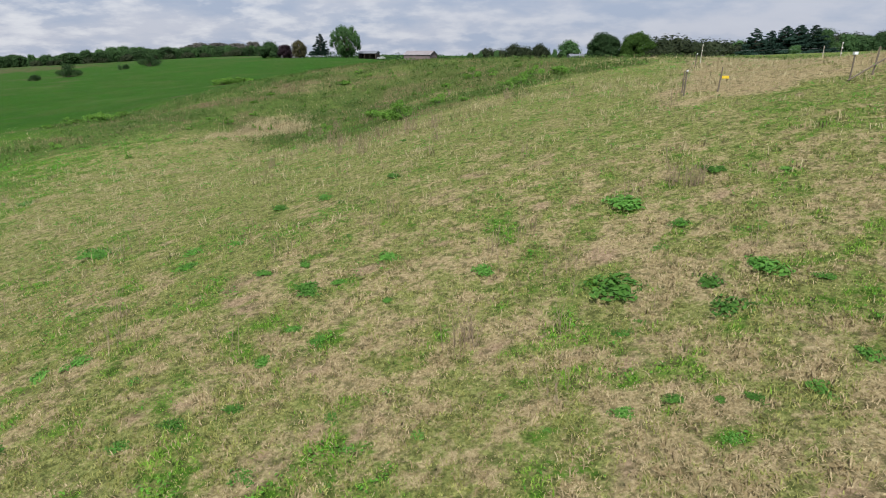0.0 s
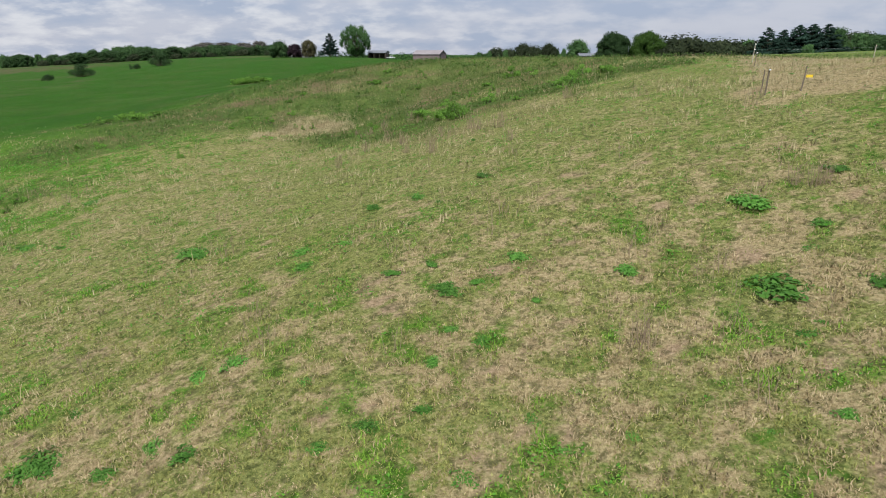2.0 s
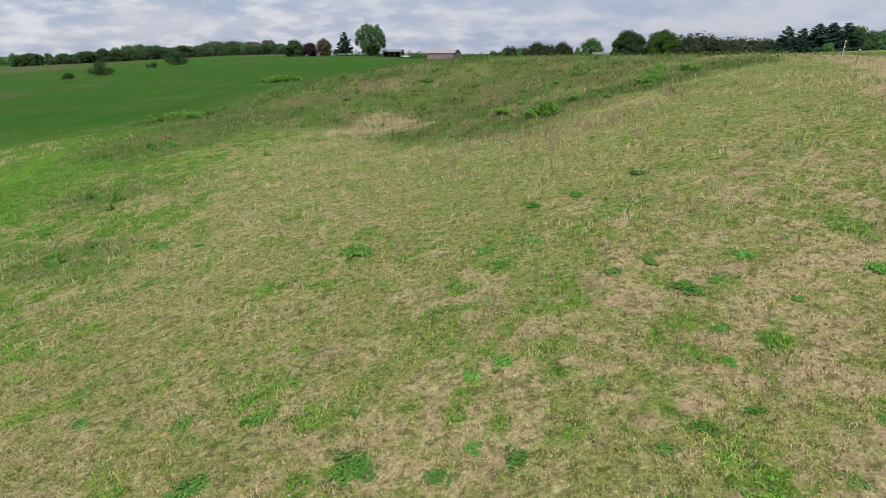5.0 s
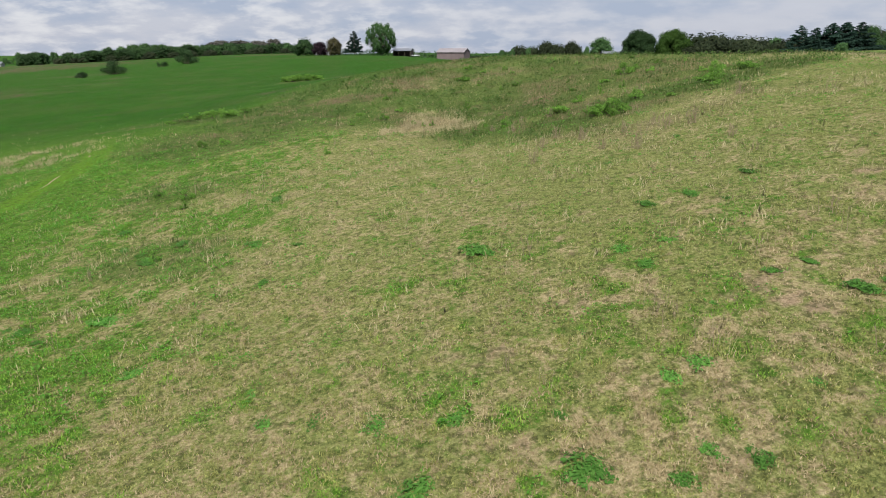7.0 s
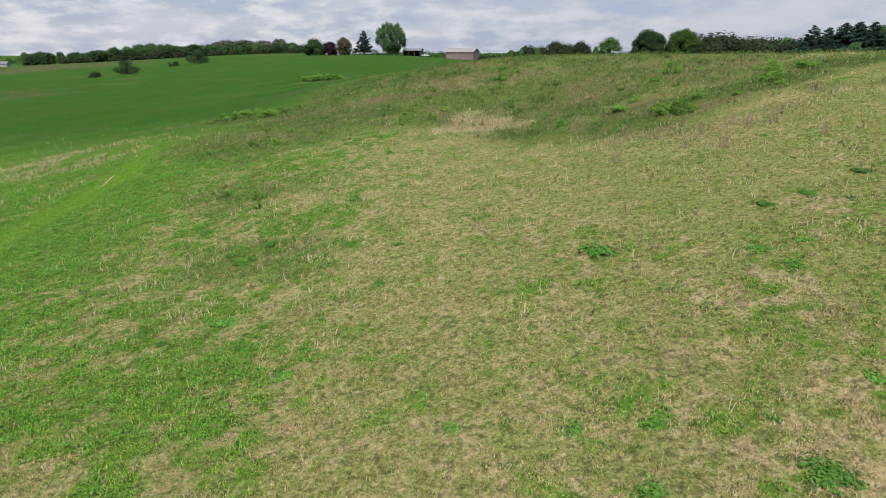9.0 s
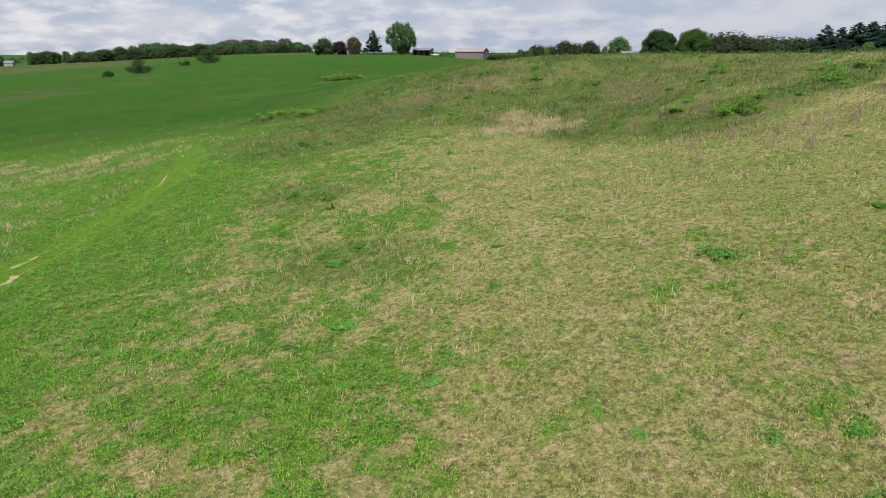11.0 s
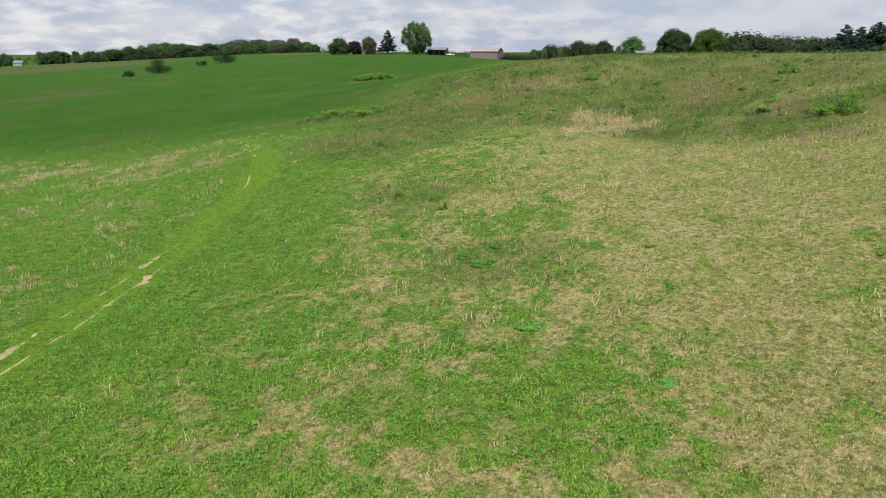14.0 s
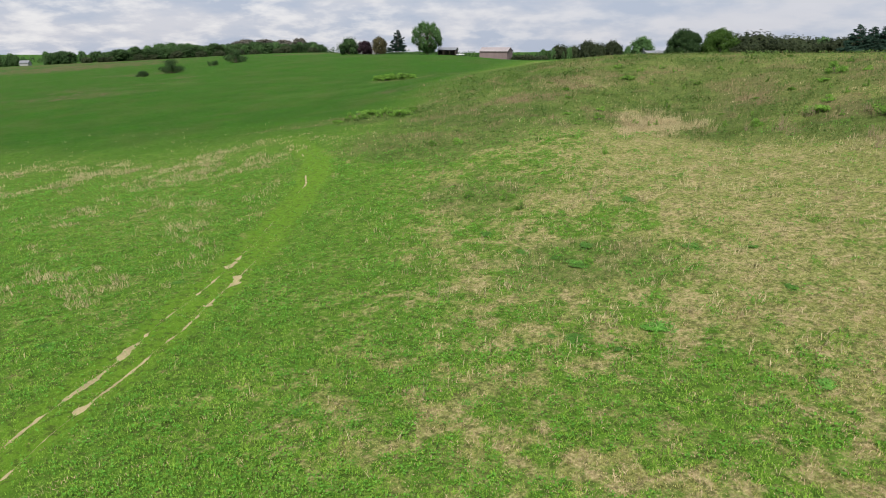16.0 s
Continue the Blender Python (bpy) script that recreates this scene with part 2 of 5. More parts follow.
    speck = smooth(0.52, 0.66, 0.5 * vnoise(x, y, 2.4, 83) + 0.3 * vnoise(x, y, 6.0, 84) + 0.2 * n3)
    tan = np.maximum(blotch(x, y, TAN) * (0.35 + 0.75 * speck), 0.55 * heath * speck)
    tan = tan * (1 - way)
    return lush, np.clip(straw, 0, 1), np.clip(rough, 0, 1), way, meadow, bare, np.clip(tan, 0, 1)


def relief(x, y):
    """The land with its small humps and hoof-worn unevenness."""
    z = height(x, y)
    k = 1 + np.clip(np.asarray(y, float), 0, 400) / 120
    z = z + 0.16 * (vnoise(x, y, 6.0, 21) - 0.5) + 0.10 * (vnoise(x, y, 2.2, 22) - 0.5) * np.minimum(k, 2) + 0.05 * (vnoise(x, y, 0.8, 23) - 0.5)
    d, along = track_distance(np.asarray(x, float), np.asarray(y, float))
    return z - 0.10 * np.exp(-((np.abs(d) - 0.7) / 0.4) ** 2) * (along < 120)


# ---- materials ----
def material(name, roughness=0.8, metallic=0.0):
    m = bpy.data.materials.new(name)
    m.use_nodes = True
    b = m.node_tree.nodes["Principled BSDF"]
    b.inputs["Roughness"].default_value, b.inputs["Metallic"].default_value = roughness, metallic
    b.inputs["Specular IOR Level"].default_value = 0.2
    return m, m.node_tree, b


def mixed(nt, fac, a, b):
    """A colour between a and b, each a colour or a socket."""
    n = nt.nodes.new("ShaderNodeMix"); n.data_type = "RGBA"
    for key, v in (("Factor", fac), ("A", a), ("B", b)):
        s = n.inputs[key]
        if isinstance(v, bpy.types.NodeSocket):
            nt.links.new(v, s)
        else:
            s.default_value = v if key == "Factor" else (*v, 1)
    return n.outputs["Result"]


def noise_at(nt, scale, detail=4.0, rough=0.6, low=0.35, high=0.65, coords="Object"):
    tc, n, r = nt.nodes.new("ShaderNodeTexCoord"), nt.nodes.new("ShaderNodeTexNoise"), nt.nodes.new("ShaderNodeMapRange")
    n.inputs["Scale"].default_value, n.inputs["Detail"].default_value, n.inputs["Roughness"].default_value = scale, detail, rough
    nt.links.new(tc.outputs[coords], n.inputs["Vector"])
    r.inputs["From Min"].default_value, r.inputs["From Max"].default_value = low, high
    nt.links.new(n.outputs["Fac"], r.inputs["Value"])
    return r.outputs["Result"]


def maths(nt, op, a, b):
    n = nt.nodes.new("ShaderNodeMath"); n.operation = op; n.use_clamp = True
    for s, v in zip(n.inputs, (a, b)):
        if isinstance(v, bpy.types.NodeSocket):
            nt.links.new(v, s)
        else:
            s.default_value = v
    return n.outputs[0]


def tufted(nt, share, grain, spread):
    """A share from 0 to 1 broken up into tufts by a grain of the same range."""
    n = nt.nodes.new("ShaderNodeMath"); n.operation = "MULTIPLY_ADD"
    nt.links.new(grain, n.inputs[0]); n.inputs[1].default_value = spread
    nt.links.new(share, n.inputs[2])
    r = nt.nodes.new("ShaderNodeMapRange"); r.interpolation_type = "SMOOTHSTEP"
    r.inputs["From Min"].default_value, r.inputs["From Max"].default_value = 0.5 + spread / 2 - 0.28, 0.5 + spread / 2 + 0.28
    nt.links.new(n.outputs[0], r.inputs["Value"])
    return r.outputs["Result"]


def ground_material():
    m, nt, b = material("turf", 0.95)
    b.inputs["Specular IOR Level"].default_value = 0.05
    at = {}
    for k in ("lush", "straw", "rough", "way", "meadow", "bare", "tan"):
        a = nt.nodes.new("ShaderNodeAttribute"); a.attribute_name = k
        at[k] = a.outputs["Fac"]
    fine, mid, wide = noise_at(nt, 9.0, 6, 0.7), noise_at(nt, 1.3, 5, 0.65), noise_at(nt, 0.12, 4, 0.6)
    tiny = noise_at(nt, 38.0, 3, 0.7, 0.3, 0.7)
    green = mixed(nt, mid, (0.052, 0.125, 0.012), (0.098, 0.195, 0.024))
    # deep green far meadow, its colour also darkened for the cloud shadow over it
    field = mixed(nt, mid, (0.018, 0.076, 0.006), (0.037, 0.116, 0.009))
    field = mixed(nt, maths(nt, "MULTIPLY", wide, 0.7), field, mixed(nt, fine, (0.030, 0.086, 0.009), (0.016, 0.054, 0.006)))
    field = mixed(nt, maths(nt, "MULTIPLY", noise_at(nt, 0.07, 6, 0.7, 0.46, 0.64), 0.6), field, (0.058, 0.088, 0.020))
    green = mixed(nt, at["meadow"], green, field)
    olive = mixed(nt, fine, (0.086, 0.110, 0.026), (0.312, 0.325, 0.110))
    thatch = mixed(nt, fine, (0.300, 0.224, 0.112), (0.590, 0.470, 0.275))
    thatch = mixed(nt, maths(nt, "MULTIPLY", tiny, 0.28), thatch, (0.120, 0.095, 0.048))
    thatch = mixed(nt, at["lush"], thatch, mixed(nt, fine, (0.190, 0.190, 0.062), (0.400, 0.370, 0.155)))
    # tufts of one kind among the other, in the shares that the cover gives
    grain_a, grain_b = noise_at(nt, 3.4, 3, 0.65, 0.28, 0.72), noise_at(nt, 2.3, 3, 0.65, 0.28, 0.72)
    c = mixed(nt, tufted(nt, at["lush"], grain_b, 0.9), olive, green)
    c = mixed(nt, maths(nt, "MULTIPLY", tufted(nt, at["straw"], grain_a, 1.0), 0.85), c, thatch)
    c = mixed(nt, maths(nt, "MULTIPLY", at["bare"], 0.8), c, mixed(nt, fine, (0.240, 0.165, 0.100), (0.430, 0.310, 0.205)))
    weeds = mixed(nt, noise_at(nt, 0.9, 5, 0.65, 0.36, 0.64), (0.048, 0.088, 0.019), (0.115, 0.155, 0.042))
    c = mixed(nt, maths(nt, "MULTIPLY", at["rough"], 0.92), c, weeds)
    c = mixed(nt, maths(nt, "MULTIPLY", at["tan"], maths(nt, "ADD", mid, 0.35)), c, mixed(nt, at["meadow"], mixed(nt, fine, (0.110, 0.085, 0.044), (0.230, 0.175, 0.098)), (0.105, 0.082, 0.048)))
    c = mixed(nt, maths(nt, "MULTIPLY", at["way"], 0.65), c, mixed(nt, fine, (0.085, 0.190, 0.013), (0.150, 0.262, 0.026)))
    # shade between the tufts put into the colour as dark noise, fainter on meadow
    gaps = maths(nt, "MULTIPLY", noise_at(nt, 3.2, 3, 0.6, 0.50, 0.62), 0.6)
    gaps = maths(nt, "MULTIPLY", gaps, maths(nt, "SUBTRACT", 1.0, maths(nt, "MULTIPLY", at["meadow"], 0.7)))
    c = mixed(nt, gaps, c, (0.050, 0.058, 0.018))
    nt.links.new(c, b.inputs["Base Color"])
    bump = nt.nodes.new("ShaderNodeBump")
    bump.inputs["Strength"].default_value, bump.inputs["Distance"].default_value = 0.7, 0.10
    nt.links.new(fine, bump.inputs["Height"]); nt.links.new(bump.outputs[0], b.inputs["Normal"])
    return m


def leaf_material(name, dark, light, translucent=0.25, roughness=0.6, scale=0.35, tufts=0.0, lift=0.25):
    """Leaves or blades that vary from piece to piece and over the plant."""
    m, nt, b = material(name, roughness)
    b.inputs["Specular IOR Level"].default_value = 0.08
    geo, ob = nt.nodes.new("ShaderNodeNewGeometry"), nt.nodes.new("ShaderNodeObjectInfo")
    c = mixed(nt, geo.outputs["Random Per Island"], dark, light)
    c = mixed(nt, maths(nt, "MULTIPLY", noise_at(nt, scale, 3), 0.45), c, tuple(v * 0.68 for v in dark))
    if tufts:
        # light and shade of clumps put into the colour: dark hearts, bleached tops
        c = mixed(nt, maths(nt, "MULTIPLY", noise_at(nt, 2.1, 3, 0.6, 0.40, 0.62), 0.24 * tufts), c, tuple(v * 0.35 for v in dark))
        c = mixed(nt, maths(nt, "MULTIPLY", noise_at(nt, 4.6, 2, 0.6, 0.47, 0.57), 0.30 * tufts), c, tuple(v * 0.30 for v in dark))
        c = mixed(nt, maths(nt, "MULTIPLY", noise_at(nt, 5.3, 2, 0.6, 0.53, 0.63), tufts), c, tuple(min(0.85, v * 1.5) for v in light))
    hue = nt.nodes.new("ShaderNodeHueSaturation")
    r = nt.nodes.new("ShaderNodeMapRange")
    r.inputs["To Min"].default_value, r.inputs["To Max"].default_value = 0.7, 1.25
    nt.links.new(ob.outputs["Random"], r.inputs["Value"]); nt.links.new(r.outputs[0], hue.inputs["Value"]); nt.links.new(c, hue.inputs["Color"])
    nt.links.new(hue.outputs[0], b.inputs["Base Color"])
    # a sward shades as a soft mass rather than blade by blade
    soft = nt.nodes.new("ShaderNodeMix"); soft.data_type = "VECTOR"
    soft.inputs["Factor"].default_value = lift
    va, vb = [k for k in soft.inputs if k.type == "VECTOR" and k.name in ("A", "B")]
    nt.links.new(geo.outputs["Normal"], va); vb.default_value = (0.0, 0.0, 1.0)
    unit = nt.nodes.new("ShaderNodeVectorMath"); unit.operation = "NORMALIZE"
    nt.links.new([k for k in soft.outputs if k.type == "VECTOR"][0], unit.inputs[0])
    nt.links.new(unit.outputs[0], b.inputs["Normal"])
    tr, mx = nt.nodes.new("ShaderNodeBsdfTranslucent"), nt.nodes.new("ShaderNodeMixShader")
    nt.links.new(hue.outputs[0], tr.inputs["Color"])
    mx.inputs[0].default_value = translucent
    nt.links.new(b.outputs[0], mx.inputs[1]); nt.links.new(tr.outputs[0], mx.inputs[2])
    nt.links.new(mx.outputs[0], nt.nodes["Material Output"].inputs["Surface"])
    return m


def plain_material(name, dark, light, scale=6.0, roughness=0.8, metallic=0.0, stretch=(1, 1, 1), bump=0.2):
    """Grained, stained surface between two colours."""
    m, nt, b = material(name, roughness, metallic)
    tc, mp = nt.nodes.new("ShaderNodeTexCoord"), nt.nodes.new("ShaderNodeMapping")
    mp.inputs["Scale"].default_value = stretch
    nt.links.new(tc.outputs["Object"], mp.inputs["Vector"])
    n = nt.nodes.new("ShaderNodeTexNoise")
    n.inputs["Scale"].default_value, n.inputs["Detail"].default_value = scale, 6.0
    nt.links.new(mp.outputs[0], n.inputs["Vector"])
    c = mixed(nt, n.outputs["Fac"], dark, light)
    c = mixed(nt, maths(nt, "MULTIPLY", noise_at(nt, scale * 0.15, 3), 0.3), c, tuple(v * 0.7 for v in dark))
    nt.links.new(c, b.inputs["Base Color"])
    bp = nt.nodes.new("ShaderNodeBump"); bp.inputs["Strength"].default_value, bp.inputs["Distance"].default_value = bump, 0.02
    nt.links.new(n.outputs["Fac"], bp.inputs["Height"]); nt.links.new(bp.outputs[0], b.inputs["Normal"])
    return m


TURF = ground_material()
SOIL = plain_material("dry_soil", (0.19, 0.165, 0.075), (0.42, 0.355, 0.20), 11.0, 0.95)
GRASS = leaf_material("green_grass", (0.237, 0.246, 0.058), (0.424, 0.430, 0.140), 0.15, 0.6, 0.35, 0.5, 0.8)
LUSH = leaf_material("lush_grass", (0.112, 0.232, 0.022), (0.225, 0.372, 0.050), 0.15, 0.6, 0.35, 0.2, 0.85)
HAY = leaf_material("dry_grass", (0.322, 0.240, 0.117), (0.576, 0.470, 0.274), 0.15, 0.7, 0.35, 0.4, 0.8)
WEED = leaf_material("broad_leaves", (0.072, 0.190, 0.030), (0.150, 0.320, 0.058), 0.2, 0.5, 2.0, 0.0, 0.7)
CLOVER = leaf_material("clover_leaves", (0.068, 0.215, 0.022), (0.155, 0.370, 0.046), 0.15, 0.6, 1.2, 0.0, 0.8)
BANK = leaf_material("bank_leaves", (0.073, 0.125, 0.020), (0.156, 0.221, 0.050), 0.2, 0.6, 0.3, 0.0, 0.7)
DEAD = leaf_material("dead_weed_stems", (0.167, 0.130, 0.067), (0.290, 0.233, 0.128), 0.15, 0.8, 0.35, 0.0, 0.7)
DOCK = leaf_material("dock_leaves", (0.047, 0.095, 0.016), (0.104, 0.171, 0.036), 0.2, 0.6, 0.3, 0.0, 0.7)
BANKWEED = leaf_material("bank_weed_leaves", (0.067, 0.136, 0.025), (0.144, 0.247, 0.055), 0.2, 0.6, 0.3, 0.0, 0.6)
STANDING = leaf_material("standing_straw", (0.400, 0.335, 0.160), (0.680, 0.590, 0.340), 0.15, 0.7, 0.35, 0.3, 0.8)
STALK = plain_material("dead_stalk", (0.23, 0.17, 0.11), (0.42, 0.33, 0.22), 20.0, 0.9)
BARK = plain_material("bark", (0.07, 0.055, 0.04), (0.17, 0.14, 0.11), 3.0, 0.95, stretch=(1, 1, 0.2))
MAPLE = leaf_material("maple_leaves", (0.048, 0.108, 0.036), (0.115, 0.206, 0.072), 0.4)
SPRING = leaf_material("spring_leaves", (0.032, 0.070, 0.013), (0.072, 0.130, 0.026), 0.4)
HEDGE = leaf_material("hedge_leaves", (0.031, 0.047, 0.023), (0.077, 0.095, 0.045), 0.4)
OAK = leaf_material("oak_leaves", (0.032, 0.073, 0.025), (0.075, 0.131, 0.048), 0.4)
BUDDING = leaf_material("budding_leaves", (0.084, 0.077, 0.038), (0.147, 0.136, 0.066), 0.4)
BUSH = leaf_material("bush_leaves", (0.087, 0.191, 0.026), (0.209, 0.383, 0.064))
COPPER = leaf_material("copper_leaves", (0.028, 0.018, 0.024), (0.060, 0.036, 0.045))
NEEDLE = leaf_material("needles", (0.019, 0.045, 0.032), (0.048, 0.090, 0.060), 0.4)
TWIG = leaf_material("bare_twigs", (0.085, 0.081, 0.068), (0.156, 0.150, 0.127), 0.3)
WOOD = plain_material("weathered_post", (0.10, 0.08, 0.06), (0.24, 0.20, 0.15), 12.0, 0.9, stretch=(1, 1, 0.15))
PALEWOOD = plain_material("bleached_post", (0.36, 0.32, 0.26), (0.58, 0.54, 0.46), 12.0, 0.9, stretch=(1, 1, 0.15))
WHITE = plain_material("white_plastic", (0.74, 0.75, 0.76), (0.82, 0.83, 0.84), 8.0, 0.5)
YELLOW = plain_material("yellow_plastic", (0.72, 0.50, 0.03), (0.80, 0.58, 0.06), 8.0, 0.5)
WIRE = plain_material("galvanised_wire", (0.30, 0.30, 0.31), (0.45, 0.45, 0.46), 30.0, 0.45, 0.8)
BARNWALL = plain_material("faded_red_boards", (0.165, 0.125, 0.125), (0.240, 0.185, 0.185), 1.2, 0.85, stretch=(1, 1, 0.1))
BARNROOF = plain_material("pale_sheet_roof", (0.26, 0.23, 0.235), (0.38, 0.345, 0.35), 0.8, 0.6, 0.2, stretch=(1, 0.15, 1))
GREYROOF = plain_material("grey_sheet_roof", (0.16, 0.17, 0.19), (0.24, 0.25, 0.27), 0.8, 0.6, 0.2)
SIDING = plain_material("pale_siding", (0.26, 0.26, 0.26), (0.36, 0.36, 0.35), 1.5, 0.8)
DARKWALL = plain_material("dark_boards", (0.06, 0.05, 0.045), (0.13, 0.10, 0.09), 2.0, 0.9)
GLASS = plain_material("window_glass", (0.03, 0.035, 0.04), (0.05, 0.055, 0.06), 2.0, 0.1)
CARPAINT = plain_material("white_car_paint", (0.76, 0.76, 0.77), (0.82, 0.82, 0.83), 2.0, 0.25)
RUBBER = plain_material("rubber", (0.02, 0.02, 0.02), (0.04, 0.04, 0.04), 10.0, 0.9)


# ---- ground ----
def build_ground():
    """One sheet to the horizon, fine near the flight line and coarse far off."""
    us = np.concatenate([np.linspace(-0.82, 0.82, 400)])
    wing = 0.82 + 0.012 * (1.16 ** np.arange(1, 44) - 1) / 0.16
    us = np.concatenate([-wing[::-1], us, wing])
    ys = np.concatenate([-45 - 30 * (1.35 ** np.arange(14, -1, -1) - 1) / 0.35, np.linspace(-42, 5, 100), np.arange(5.3, 60, 0.3)])
    step, y, more = 0.3, 60.0, []
    while y < 4600:
        more.append(y); step *= 1.022; y += step
    ys = np.concatenate([ys, more])
    U, Y = np.meshgrid(us, ys)
    X = -22 + U * (np.maximum(Y, 0) + 60)
    x, y = X.ravel(), Y.ravel()
    z = relief(x, y)
    nx, ny = len(us), len(ys)
    i = (np.arange(ny - 1)[:, None] * nx + np.arange(nx - 1)[None, :]).ravel()
    me = mesh_from("ground", np.stack([x, y, z], 1), np.stack([i, i + 1, i + 1 + nx, i + nx], 1))
    me.polygons.foreach_set("use_smooth", np.ones(len(me.polygons), bool))
    for k, v in zip(("lush", "straw", "rough", "way", "meadow", "bare", "tan"), cover(x, y)):
        me.attributes.new(k, "FLOAT", "POINT").data.foreach_set("value", v.astype(np.float32))
    return tagged(part("ground", me, TURF), "rolling pasture of mottled green and straw-coloured grass", "ground", kind="structure")


build_ground()


def build_ruts():
    """Bare, broken wheel ruts of the farm track."""
    verts, faces = [], []
    # (side, start, end along the track, half width)
    for side, a, b, w in ((-1, 8.0, 36.5, 0.10), (1, 8.0, 34.0, 0.07), (-1, 31.0, 35.0, 0.18), (-1, 26.0, 28.8, 0.22), (-1, 19.8, 23.6, 0.20), (-1, 17.2, 19.4, 0.22), (-1, 14.2, 16.6, 0.13), (-1, 9.5, 12.5, 0.10), (1, 29.0, 32.6, 0.40), (1, 24.6, 26.8, 0.36), (1, 17.3, 18.3, 0.14), (1, 15.6, 17.0, 0.22), (1, 13.9, 15.1, 0.14), (1, 9.0, 11.5, 0.12), (-1, 40, 42.5, 0.07), (-1, 50, 57, 0.09), (-1, 66, 71, 0.10)):
        n = int((b - a) / 0.07)
        run, last = 0.0, -1
        for (ax, ay), (bx, by) in zip(TRACK, TRACK[1:]):
            seg = math.hypot(bx - ax, by - ay)
            for k in range(n + 1):
                s = a + (b - a) * k / n
                if run <= s < run + seg:
                    f = (s - run) / seg
                    px, py = ax + f * (bx - ax), ay + f * (by - ay)
                    qx, qy = (by - ay) / seg, -(bx - ax) / seg
                    ends = max(0.0, math.sin(math.pi * k / n)) ** 0.5
                    mid = side * 0.70 + 0.25 * (float(vnoise(s, side * 5.0, 4.0, 41)) - 0.5)
                    gate = 0.02 + 0.98 * float(smooth(0.40, 0.56, 0.5 * vnoise(s, side * 13.0 + w, 0.45, 45) + 0.5 * vnoise(s, side * 17.0, 1.5, 46)))
                    wide = [1.3 * w * ends * gate * (0.15 + 0.6 * float(vnoise(s, 20.0 * e + side, 0.22, 42)) + 0.9 * float(smooth(0.3, 0.75, vnoise(s, 31.0 * e + side, 0.9, 43)))) for e in (-1, 1)]
                    base = len(verts)
                    for o in (-wide[0], -0.5 * wide[0], 0.0, 0.5 * wide[1], wide[1]):
                        gx, gy = px + qx * (mid + o), py + qy * (mid + o)
                        verts.append((gx, gy, float(relief(gx, gy)[0]) + (0.006 if abs(o) in wide else 0.022)))
                    if last >= 0:
                        faces += [(last + j, last + 1 + j, base + 1 + j, base + j) for j in range(4)]
                    last = base
            run += seg
    return tagged(part("track", mesh_from("track", verts, faces), SOIL), "bare pale soil in broken wheel ruts through the grass", "track", kind="structure")


build_ruts()


# ---- grasses ----
def scatter(rng, count, near, far, fall, span=0.80):
    """Places thinned with distance, over the land on either side of the flight line."""
    ys = np.linspace(near, far, 2000)
    dens = (46 + 2 * span * ys) * np.minimum(1, (13 / ys) ** fall)
    cdf = np.cumsum(dens); cdf /= cdf[-1]
    y = np.interp(rng.random(count), cdf, ys)
    x = -45 - span * y + rng.random(count) * (47 + 2 * span * y)
    return x, y


def blades(name, rng, x, y, count, tall, width, lean, mat, label, category, spread=0.10):
    """Tufts of tapering blades, each bent once, in one mesh."""
    n = len(x)
    x, y = np.repeat(x, count), np.repeat(y, count)
    grow = 1 + np.maximum(0, y - 16) / 60
    x = x + rng.normal(0, spread, n * count) * grow
    y = y + rng.normal(0, spread, n * count) * grow
    z = relief(x, y) - 0.01
    tl = np.repeat(np.broadcast_to(tall, n), count) * rng.uniform(0.55, 1.35, n * count) * (0.45 + 1.2 * vnoise(x, y, 0.7, 33))
    a, l = rng.uniform(0, 2 * np.pi, n * count), lean * rng.uniform(0.25, 1.3, n * count)
    w = width * rng.uniform(0.6, 1.3, n * count) * grow
    dx, dy = np.cos(a), np.sin(a)
    t = a + rng.uniform(0.9, 2.2, n * count)
    wx, wy = np.cos(t) * w / 2, np.sin(t) * w / 2
    hx, hz = np.sin(l) * tl, np.cos(l) * tl
    mx, my, mz = x + dx * hx * 0.40, y + dy * hx * 0.40, z + hz * 0.62
    five = np.stack([np.stack([x - wx, y - wy, z], 1), np.stack([x + wx, y + wy, z], 1), np.stack([mx + wx * 0.8, my + wy * 0.8, mz], 1),
                     np.stack([mx - wx * 0.8, my - wy * 0.8, mz], 1), np.stack([x + dx * hx, y + dy * hx, z + hz], 1)], 1)
    near = y < 27
    a, b = five[near], five[~near][:, [0, 1, 4]]
    v = np.concatenate([a.reshape(-1, 3), b.reshape(-1, 3)])
    k = np.arange(len(a))[:, None] * 5
    f = np.concatenate([k + [0, 1, 2], k + [0, 2, 3], k + [3, 2, 4], len(a) * 5 + np.arange(len(b))[:, None] * 3 + [0, 1, 2]])
    return tagged(part(name, mesh_from(name, v, f), mat), label, category, kind="stuff")


